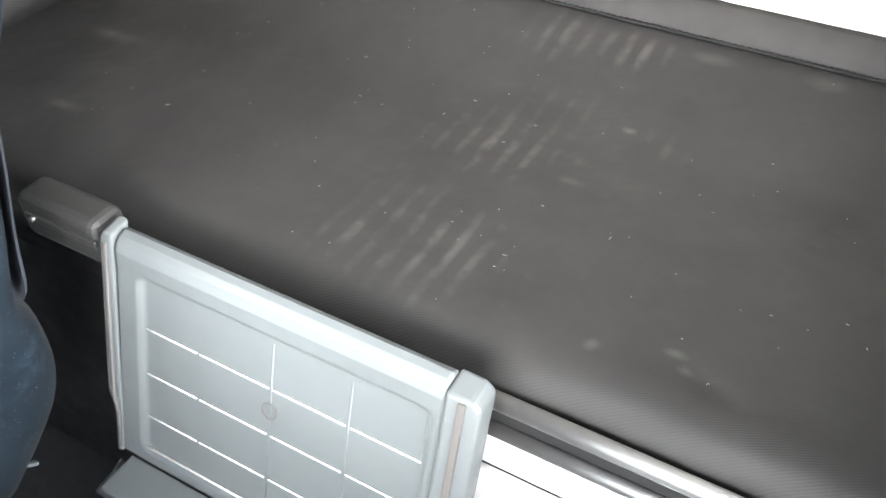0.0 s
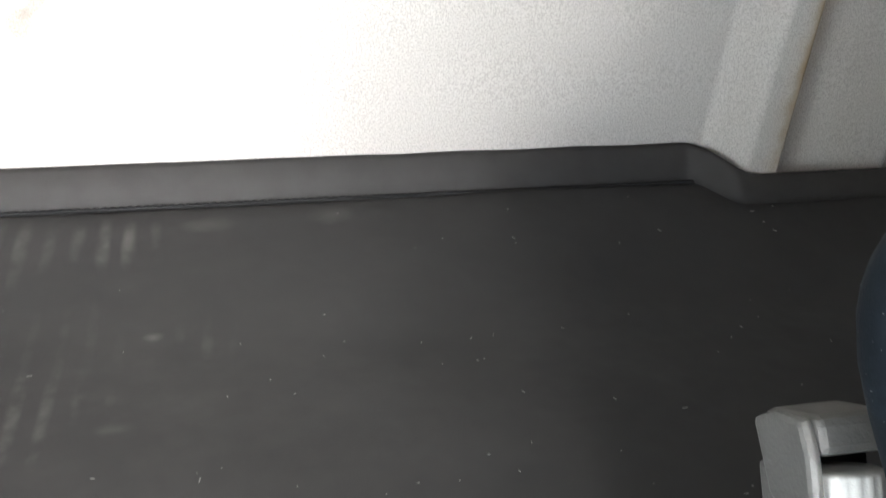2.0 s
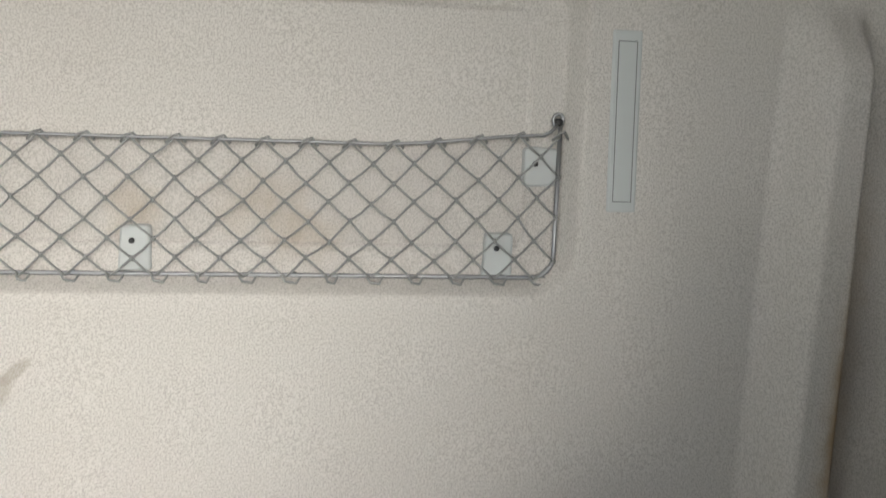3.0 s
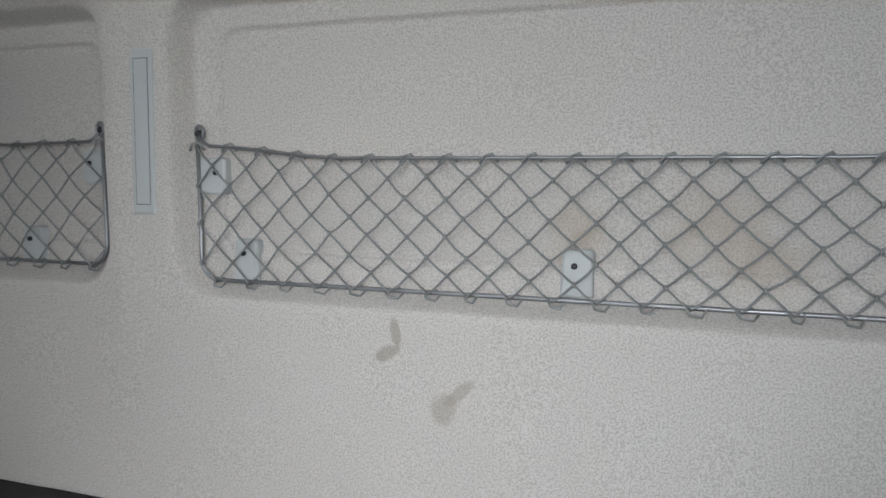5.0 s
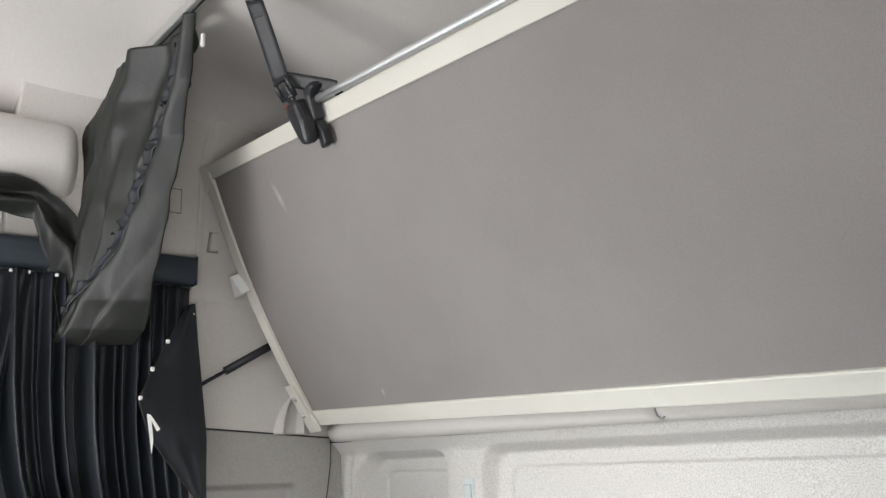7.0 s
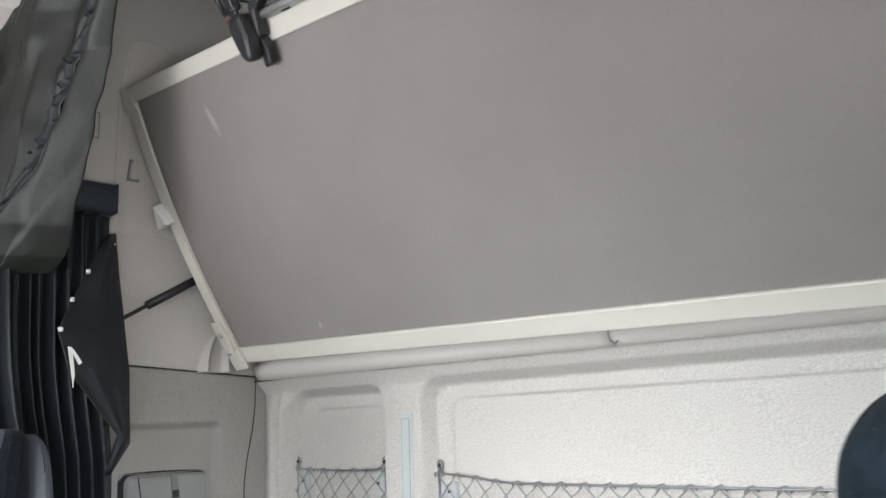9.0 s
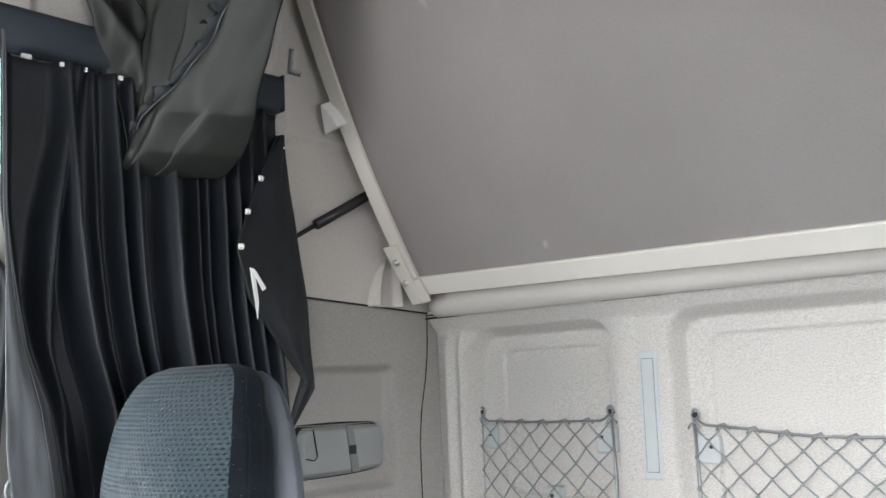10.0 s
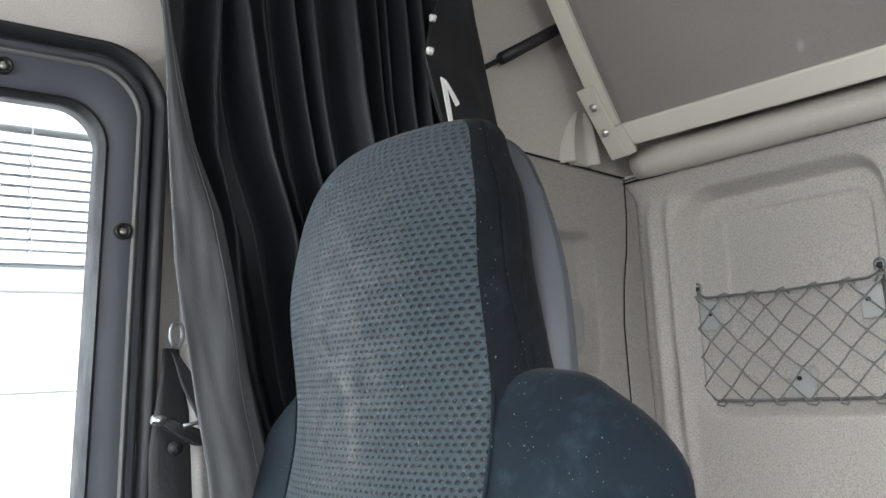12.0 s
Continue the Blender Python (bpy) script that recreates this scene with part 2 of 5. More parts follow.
def seat_weave():
    m = Mat("blue_grey_seat_weave", (0.06, 0.075, 0.09), 0.9, spec=0.2, sheen=0.06)
    sep = m.t.nodes.new("ShaderNodeSeparateXYZ")
    m.link(m.coords(), sep.inputs[0])
    up = m.math("DIVIDE", sep.outputs[2], 0.0050)
    across = m.math("ADD", m.math("DIVIDE", sep.outputs[0], 0.0068), m.math("MULTIPLY", m.math("FLOOR", up), 0.5))
    dx = m.math("ABSOLUTE", m.math("SUBTRACT", m.math("FRACT", across), 0.5))
    dz = m.math("ABSOLUTE", m.math("SUBTRACT", m.math("FRACT", up), 0.5))
    far = m.math("ADD", m.math("MULTIPLY", dx, dx), m.math("MULTIPLY", m.math("MULTIPLY", dz, dz), 1.3))
    hole = m.ramp(m.math("ADD", far, m.ramp(m.noise(260, 3), 0.3, 0.7, -0.05, 0.05)), 0.015, 0.12, 1.0, 0.0)
    worn = m.ramp(m.noise(7, 4), 0.38, 0.66)
    knit = m.ramp(m.noise(900, 2), 0.35, 0.65)
    c = m.mix(knit, (0.021, 0.031, 0.038), (0.036, 0.050, 0.058))
    c = m.mix(m.math("MULTIPLY", worn, 0.35), c, (0.052, 0.064, 0.070))
    c = m.mix(m.math("MULTIPLY", hole, m.ramp(worn, 0.0, 1.0, 0.85, 0.55)), c, (0.0045, 0.0075, 0.0105))
    streak = m.blob((-0.700, -0.82, 1.215), (0.016, 0.2, 0.085), 0.95, (0, radians(-6), 0), 0.35, 60)
    rub = m.blob((-0.715, -0.82, 1.25), (0.075, 0.2, 0.12), 0.95, (0, 0, 0), 0.4, 40)
    c = m.mix(m.math("MULTIPLY", m.math("MAXIMUM", m.math("MULTIPLY", streak, 0.8), m.math("MULTIPLY", rub, 0.45)), m.ramp(m.noise(60, 3), 0.3, 0.65)), c, (0.15, 0.155, 0.15))
    c = m.mix(m.ramp(m.noise(420, 1.0), 0.735, 0.76, 0, 0.5), c, (0.30, 0.31, 0.30))
    m.colour(c)
    m.bump(m.math("SUBTRACT", 1.0, hole), 0.85, 0.0034)
    m.bump(m.noise(700, 2), 0.3, 0.001)
    return m


def velour(name, colour, light):
    m = Mat(name, colour, 0.92, spec=0.12, sheen=0.03)
    c = m.mix(m.ramp(m.noise(9, 5), 0.40, 0.66), colour, light)
    c = m.mix(m.math("MULTIPLY", m.ramp(m.noise(26, 6, None, 0.7), 0.55, 0.72), 0.45), c, tuple(2.6 * v for v in light))
    c = m.mix(m.ramp(m.noise(420, 1.0), 0.745, 0.77, 0, 0.5), c, (0.28, 0.29, 0.29))
    m.colour(c)
    m.bump(m.noise(650, 2), 0.4, 0.001)
    m.bump(m.noise(14, 4), 0.3, 0.006)
    return m


M_WEAVE = seat_weave()
M_VELOUR = velour("navy_velour", (0.0055, 0.0095, 0.0140), (0.0100, 0.0165, 0.0225))
M_VELOUR_DARK = velour("dark_navy_side_cloth", (0.0042, 0.0058, 0.0080), (0.0065, 0.0085, 0.0115))


def cloth(name, colour, light, sheen=0.0, rough=0.5, spec=0.4):
    m = Mat(name, colour, rough, spec=spec, sheen=sheen)
    m.colour(m.mix(m.ramp(m.noise(8, 3), 0.35, 0.7), colour, light))
    m.bump(m.noise(500, 2, (1, 1, 0.35)), 0.25, 0.0008)
    m.bump(m.noise(18, 3), 0.3, 0.008)
    return m


M_CURTAIN = cloth("black_curtain_cloth", (0.0066, 0.0087, 0.0120), (0.0098, 0.0126, 0.0170), 0.0, 0.58, 0.50)
M_CURTAIN_GREY = cloth("grey_curtain_lining", (0.017, 0.0182, 0.0160), (0.026, 0.028, 0.0245), 0.0, 0.5, 0.4)
M_HEM = cloth("grey_curtain_hem", (0.066, 0.068, 0.071), (0.085, 0.088, 0.092), 0.0, 0.6, 0.3)
M_PAD = cloth("dark_blue_pad", (0.024, 0.032, 0.041), (0.032, 0.041, 0.052))
M_WEBBING = cloth("black_webbing", (0.018, 0.018, 0.020), (0.028, 0.028, 0.030))


def panel_material():
    m = Mat("grey_bunk_lining", (0.17, 0.16, 0.155), 0.8, spec=0.3)
    c = m.mix(m.ramp(m.noise(3, 4), 0.3, 0.7), (0.22, 0.199, 0.189), (0.252, 0.23, 0.219))
    c = m.mix(m.math("MULTIPLY", m.ramp(m.noise(700, 2), 0.4, 0.65), 0.25), c, (0.13, 0.123, 0.118))
    for centre, size, turn in [((-0.63, -0.14, 1.625), (0.006, 0.02, 0.008), (0, 0.5, 0)), ((-0.70, -0.35, 2.03), (0.008, 0.03, 0.035), (0, -0.3, 0))]:
        c = m.mix(m.math("MULTIPLY", m.blob(centre, size, 0.8, turn, 0.2, 90), 0.5), c, (0.50, 0.48, 0.46))
    m.colour(c)
    m.bump(m.noise(600, 2), 0.3, 0.0008)
    return m


M_PANEL = panel_material()
M_FACADE = plastic("white_facade_cladding", (0.88, 0.88, 0.87), 0.6)
M_SLAT = plastic("white_shutter_slat", (0.82, 0.82, 0.82), 0.5)
M_ASPHALT = plastic("asphalt", (0.055, 0.055, 0.056), 0.9, grain=200, deep=0.004)
M_FLOOR = plastic("black_floor_mat", (0.016, 0.017, 0.019), 0.75, grain=150, deep=0.003)
M_GLASS = Mat("tinted_glass", (0.95, 0.995, 0.99), 0.02)
M_GLASS.p.inputs["Transmission Weight"].default_value = 1.0
M_GLASS.p.inputs["IOR"].default_value = 1.05
M_TEAL = Mat("teal_tinted_glass", (0.70, 0.95, 0.94), 0.02)
M_TEAL.p.inputs["Transmission Weight"].default_value = 1.0
M_TEAL.p.inputs["IOR"].default_value = 1.05

# ---- mesh helpers ----


def mesh_of(name, verts, faces, smooth=True):
    me = bpy.data.meshes.new(name)
    me.from_pydata([tuple(map(float, v)) for v in verts], [], [tuple(map(int, f)) for f in faces])
    me.validate()
    me.update()
    if smooth:
        me.polygons.foreach_set("use_smooth", [True] * len(me.polygons))
    return me


def fix_normals(me):
    bm = bmesh.new()
    bm.from_mesh(me)
    bmesh.ops.recalc_face_normals(bm, faces=bm.faces)
    bm.to_mesh(me)
    bm.free()
    return me


def thing(name, at, label, category, group="", kind=""):
    ob = new(name)
    ob.empty_display_size = 0.05
    ob.location = at
    return tagged(ob, label, category, group, kind)


def part(name, me, material, parent=None, label=""):
    """Links a mesh in world coordinates as one object under a thing or a part."""
    ob = new(name, me)
    if isinstance(material, Mat):
        me.materials.append(material.m)
    if parent is not None:
        ob.parent = parent
        ob.matrix_parent_inverse = Matrix.Translation(-Vector(parent.location))
    if label:
        tagged(ob, label)
    return ob


def alone(name, me, material, label, category, kind="", group=""):
    return tagged(part(name, me, material), label, category, group, kind)


def box(lo, hi, bevel=0.003, turn=None, segments=2):
    """A bevelled box between two corners; turn: a matrix about its middle."""
    bm = bmesh.new()
    bmesh.ops.create_cube(bm, size=1)
    lo, hi = Vector(lo), Vector(hi)
    size, mid = hi - lo, (hi + lo) / 2
    bmesh.ops.scale(bm, vec=size, verts=bm.verts)
    if bevel:
        bmesh.ops.bevel(bm, geom=bm.edges[:], offset=min(bevel, min(size) * 0.49), segments=segments, profile=0.5, affect="EDGES")
    bmesh.ops.transform(bm, matrix=Matrix.Translation(mid) @ (turn or Matrix()), verts=bm.verts)
    me = bpy.data.meshes.new("box")
    bm.to_mesh(me)
    bm.free()
    return me


def joined(name, *meshes):
    verts, faces, smooth = [], [], []
    for me in meshes:
        n = len(verts)
        verts += [v.co[:] for v in me.vertices]
        faces += [tuple(i + n for i in p.vertices) for p in me.polygons]
        smooth += [p.use_smooth for p in me.polygons]
        bpy.data.meshes.remove(me)
    out = mesh_of(name, verts, faces, False)
    out.polygons.foreach_set("use_smooth", smooth)
    return out


def tube_data(points, r, sides=6, closed=False):
    pts = [Vector(p) for p in points]
    n = len(pts)
    verts, faces = [], []
    up = Vector((0.31, 0.17, 0.93))
    for i, p in enumerate(pts):
        a, b = pts[max(i - 1, 0)], pts[min(i + 1, n - 1)]
        if closed:
            a, b = pts[i - 1], pts[(i + 1) % n]
        d = (b - a).normalized()
        if abs(d.dot(up)) > 0.97:
            up = Vector((0.9, 0.3, 0.1))
        u = (up - d * up.dot(d)).normalized()
        v = d.cross(u)
        up = u
        rad = r[i] if isinstance(r, (list, tuple)) else r
        verts += [p + rad * (math.cos(2 * math.pi * k / sides) * u + math.sin(2 * math.pi * k / sides) * v) for k in range(sides)]
    for i in range(n if closed else n - 1):
        for k in range(sides):
            j = (i + 1) % n
            faces.append((i * sides + k, i * sides + (k + 1) % sides, j * sides + (k + 1) % sides, j * sides + k))
    if not closed:
        faces += [tuple(range(sides))[::-1], tuple((n - 1) * sides + k for k in range(sides))]
    return verts, faces


def tubes(name, lines, sides=6):
    """One mesh of several tubes: (points, radius) each."""
    verts, faces = [], []
    for points, r in lines:
        v, f = tube_data(points, r, sides)
        faces += [tuple(i + len(verts) for i in q) for q in f]
        verts += v
    return mesh_of(name, verts, faces)


def sheet(name, fn, nu, nv, thick=0.0, away=(0, 0, 0)):
    """A grid of fn(u, v), u and v in 0..1, with an optional back at the offset away."""
    verts = [fn(i / (nu - 1), j / (nv - 1)) for j in range(nv) for i in range(nu)]
    faces = [(j * nu + i, j * nu + i + 1, (j + 1) * nu + i + 1, (j + 1) * nu + i) for j in range(nv - 1) for i in range(nu - 1)]
    if any(away):
        n = len(verts)
        off = Vector(away)
        verts += [Vector(v) + off for v in verts]
        faces += [tuple(i + n for i in f[::-1]) for f in faces]
        rim = [i for i in range(nu)] + [j * nu + nu - 1 for j in range(1, nv)] + [(nv - 1) * nu + i for i in range(nu - 2, -1, -1)] + [j * nu for j in range(nv - 2, 0, -1)]
        faces += [(b, a, a + n, b + n) for a, b in zip(rim, rim[1:] + rim[:1])]
    return mesh_of(name, verts, faces)


def lathe(profile, axis_at, axis, sides=20):
    """Rings of (radius, height) round an axis."""
    q = Vector(axis).to_track_quat("Z", "Y").to_matrix()
    verts, faces = [], []
    for r, h in profile:
        verts += [Vector(axis_at) + q @ Vector((r * math.cos(2 * math.pi * k / sides), r * math.sin(2 * math.pi * k / sides), h)) for k in range(sides)]
    for i in range(len(profile) - 1):
        for k in range(sides):
            faces.append((i * sides + k, i * sides + (k + 1) % sides, (i + 1) * sides + (k + 1) % sides, (i + 1) * sides + k))
    faces += [tuple(range(sides))[::-1], tuple((len(profile) - 1) * sides + k for k in range(sides))]
    return mesh_of("lathe", verts, faces)


def smooth_step(a, b, x):
    t = min(1.0, max(0.0, (x - a) / (b - a)))
    return t * t * (3 - 2 * t)


def rrect(x, z, x0, x1, z0, z1, r):
    """Signed distance to a rounded rectangle, negative inside."""
    qx, qz = abs(x - (x0 + x1) / 2) - (x1 - x0) / 2 + r, abs(z - (z0 + z1) / 2) - (z1 - z0) / 2 + r
    return math.hypot(max(qx, 0), max(qz, 0)) + min(max(qx, qz), 0) - r


def inside(d, w):
    return smooth_step(w, -w, d)


def rounded_path(points, r, steps=5):
    """A polyline with its inner corners rounded."""
    pts = [Vector(p) for p in points]
    out = [pts[0]]
    for a, b, c in zip(pts, pts[1:], pts[2:]):
        p, q = b + (a - b).normalized() * r, b + (c - b).normalized() * r
        out += [(1 - t) ** 2 * p + 2 * t * (1 - t) * b + t * t * q for t in (k / steps for k in range(steps + 1))]
    return out + [pts[-1]]


def lerp(table, x):
    """Values between rows of (x, value...)."""
    for a, b in zip(table, table[1:]):
        if x <= b[0]:
            t = 0 if b[0] == a[0] else max(0, (x - a[0]) / (b[0] - a[0]))
            return [p + (q - p) * t for p, q in zip(a[1:], b[1:])]
    return list(table[-1][1:])


def slab(outline, depth, bevel=0.002):
    """A prism of a closed outline of points, pushed by the vector depth."""
    bm = bmesh.new()
    f = bm.faces.new([bm.verts.new(p) for p in outline])
    ext = bmesh.ops.extrude_face_region(bm, geom=[f])
    bmesh.ops.translate(bm, vec=depth, verts=[e for e in ext["geom"] if isinstance(e, bmesh.types.BMVert)])
    bmesh.ops.recalc_face_normals(bm, faces=bm.faces)
    if bevel:
        bmesh.ops.bevel(bm, geom=bm.edges[:], offset=bevel, segments=2, profile=0.5, affect="EDGES")
    me = bpy.data.meshes.new("slab")
    bm.to_mesh(me)
    bm.free()
    return me


# ---- the cab's structure ----
XL, XR = -1.03, 1.03


def rear_depth(x, z):
    d = 0.0
    m1 = rrect(x, z, -0.503, 0.503, 1.143, 1.503, 0.045)
    m2 = rrect(x, z, -0.455, 0.455, 1.188, 1.468, 0.025)
    d += 0.036 * inside(m1, 0.011) + 0.006 * inside(m2, 0.0022)
    s1 = rrect(x, z, -0.945, -0.622, 1.150, 1.500, 0.05)
    s2 = rrect(x, z, -0.890, -0.650, 1.195, 1.463, 0.03)
    d += 0.038 * inside(s1, 0.011) + 0.006 * inside(s2, 0.0022)
    for c, w, h in ((-0.997, 0.014, 0.015), (-0.962, 0.010, 0.015), (-0.595, 0.02, 0.004), (0.60, 0.03, 0.003)):
        d -= h * math.exp(-((x - c) / w) ** 2) * smooth_step(1.53, 1.45, z) * smooth_step(0.90, 1.20, z)
    lean = 0.022 * (z - 0.85)
    d -= 0.058 * smooth_step(0.728 + lean, 0.782 + lean, x) * smooth_step(1.50, 1.40, z)
    d += 0.040 * smooth_step(0.822, 0.850, x) * smooth_step(1.50, 1.40, z)
    d -= 0.030 * smooth_step(1.500, 1.545, z)
    d += 0.008 * inside(rrect(x, z, -0.95, -0.62, 1.47, 1.56, 0.03), 0.03)
    return d + 0.0012 * noise.noise((x * 9, 0, z * 9))


def graded(lo, hi, edges):
    """Steps of 2 mm near the moulded edges and 9 mm elsewhere."""
    out = [lo]
    while out[-1] < hi:
        near = min(abs(out[-1] - e) - w for e, w in edges)
        out.append(min(hi, out[-1] + (0.002 if near < 0.004 else 0.009)))
    return out


WALL_X = graded(XL, XR, [(-0.503, 0.014), (0.503, 0.014), (-0.455, 0.006), (0.455, 0.006), (-0.945, 0.014), (-0.622, 0.014), (-0.890, 0.006), (-0.650, 0.006), (-0.995, 0.018), (-0.962, 0.012), (0.755, 0.05), (0.836, 0.02)])
WALL_Z = graded(0.62, 1.55, [(1.143, 0.014), (1.150, 0.014), (1.188, 0.006), (1.195, 0.006), (1.503, 0.018), (1.466, 0.008), (1.530, 0.02)])


def rear_face(u, v):
    x, z = WALL_X[round(u * (len(WALL_X) - 1))], WALL_Z[round(v * (len(WALL_Z) - 1))]
    return (x, rear_depth(x, z), z)


rear = sheet("wall_rear", rear_face, len(WALL_X), len(WALL_Z), away=(0, 0.12, 0))
alone("wall_rear", fix_normals(rear), M_FELT, "pale grey felt rear wall with moulded net recesses", "wall", "structure")


def side_push(y, z):
    """How far the left lining stands in from its plane."""
    h = -0.026 * inside(rrect(y, z, -0.62, -0.128, 1.225, 1.440, 0.012), 0.008)
    h += 0.006 * smooth_step(1.20, 1.0, z)
    if z > 1.56:
        if y > -0.40:
            h -= 0.006 * math.exp(-((z - 1.857) / 0.003) ** 2)
        if z > 1.855:
            h -= 0.007 * math.exp(-((y + 0.392 - 0.02 * (z - 1.86)) / 0.004) ** 2)
            h += 0.010 * smooth_step(-0.39, -0.37, y)
    h += 0.05 * smooth_step(2.12, 2.32, z) ** 2
    return h + 0.001 * noise.noise((y * 8, 3, z * 8))


def seam_z(y):
    return 1.547 + 0.068 * (-y - 0.027)


def side_low(u, v):
    y = -0.80 + u * 0.815
    z = 0.62 + v * (seam_z(y) - 0.001 - 0.62)
    return (XL + side_push(y, z), y, z)


def side_high(u, v):
    y = -0.80 + u * 0.815
    z = seam_z(y) + 0.001 + v * (2.32 - seam_z(y))
    return (XL + side_push(y, z) + 0.002, y, z)


alone("wall_left", fix_normals(sheet("wall_left", side_low, 200, 240, away=(-0.05, 0, 0))), M_FELT_SIDE_SHADED, "pale grey moulded side lining with a lamp recess", "wall", "structure")
alone("wall_left_upper", fix_normals(sheet("wall_left_upper", side_high, 200, 260, away=(-0.05, 0, 0))), M_PLASTIC_SIDE, "smooth pale upper side trim with panel joints", "wall", "structure")
alone("wall_right", box((XR, -0.80, 0.62), (XR + 0.05, 0.12, 2.40)), M_FELT_SIDE_SHADED, "pale grey side lining of the sleeper", "wall", "structure")
alone("wall_rear_upper", box((XL - 0.05, 0.02, 1.552), (XR + 0.05, 0.12, 2.42)), M_LINER, "pale grey upper rear wall behind the bunk", "wall", "structure")


def ceiling_fn(u, v):
    x, y = -1.12 + u * 2.24, -2.20 + v * 2.30
    z = 2.335 - 0.10 * smooth_step(0.80, 1.10, abs(x)) ** 1.5 - 0.05 * smooth_step(-0.35, 0.05, y) - 0.20 * smooth_step(-1.3, -2.2, y)
    return (x, y, z + 0.004 * noise.noise((x * 3, y * 3, 1)))


alone("ceiling", fix_normals(sheet("ceiling", ceiling_fn, 60, 60, away=(0, 0, 0.08))), M_LINER, "pale grey fabric roof lining", "ceiling", "structure")
alone("floor", box((-1.16, -2.20, -0.06), (1.16, 0.12, 0.0)), M_FLOOR, "black rubber cab floor", "floor", "structure")
alone("wall_left_base", box((XL - 0.05, -0.695, 0.0), (XL, -0.001, 0.617)), M_FELT_SIDE_SHADED, "grey lower side wall beside the bunk locker", "wall", "structure")
alone("wall_right_base", box((XR, -0.695, 0.0), (XR + 0.05, -0.001, 0.617)), M_FELT_SIDE_SHADED, "grey lower side wall beside the bunk locker", "wall", "structure")
alone("wall_base", box((XL - 0.05, 0.0, 0.0), (XR + 0.05, 0.12, 0.62)), M_FELT, "grey lower rear wall under the bunk", "wall", "structure")

# front wall with the windscreen opening, behind the camera
front = joined("wall_front", box((-1.16, -2.24, 0.0), (1.16, -2.16, 1.08), 0.01), box((-1.16, -2.24, 1.90), (1.16, -2.16, 2.42), 0.01),
               box((-1.16, -2.24, 1.081), (-0.95, -2.16, 1.899), 0.01), box((0.95, -2.24, 1.081), (1.16, -2.16, 1.899), 0.01))
alone("wall_front", front, M_DOOR, "dark grey front wall round the windscreen", "wall", "structure")
alone("dashboard", box((-1.08, -2.15, 0.55), (1.08, -1.75, 1.02), 0.06, segments=4), M_DOOR, "dark grey dashboard under the windscreen", "dashboard", "structure")


def door_side(s, name):
    """The cab side beside the seats: lining band, door frame and window opening."""
    x = s * 1.10
    a, b = sorted((x, x + s * 0.06))
    w = joined(name, box((a, -2.16, 0.0), (b, -0.80, 0.95), 0), box((a, -2.16, 1.63), (b, -0.80, 1.735), 0),
               box((a, -2.16, 1.95), (b, -0.80, 2.42), 0), box((a, -2.16, 0.95), (b, -1.86, 1.63), 0), box((a, -0.8405, 0.95), (b, -0.80, 1.63), 0),
               box((a, -2.16, 1.735), (b, -1.30, 1.95), 0), box((a, -0.80, 0.0), (b, -0.70, 2.42), 0))
    return alone(name, w, M_LINER, "pale grey lining round the cab door", "wall", "structure")


door_side(-1, "wall_door_left")
door_side(1, "wall_door_right")

# ---- lower bunk ----


def bunk_top(y):
    return 0.75 + 0.05 * smooth_step(-0.30, -0.035, y)


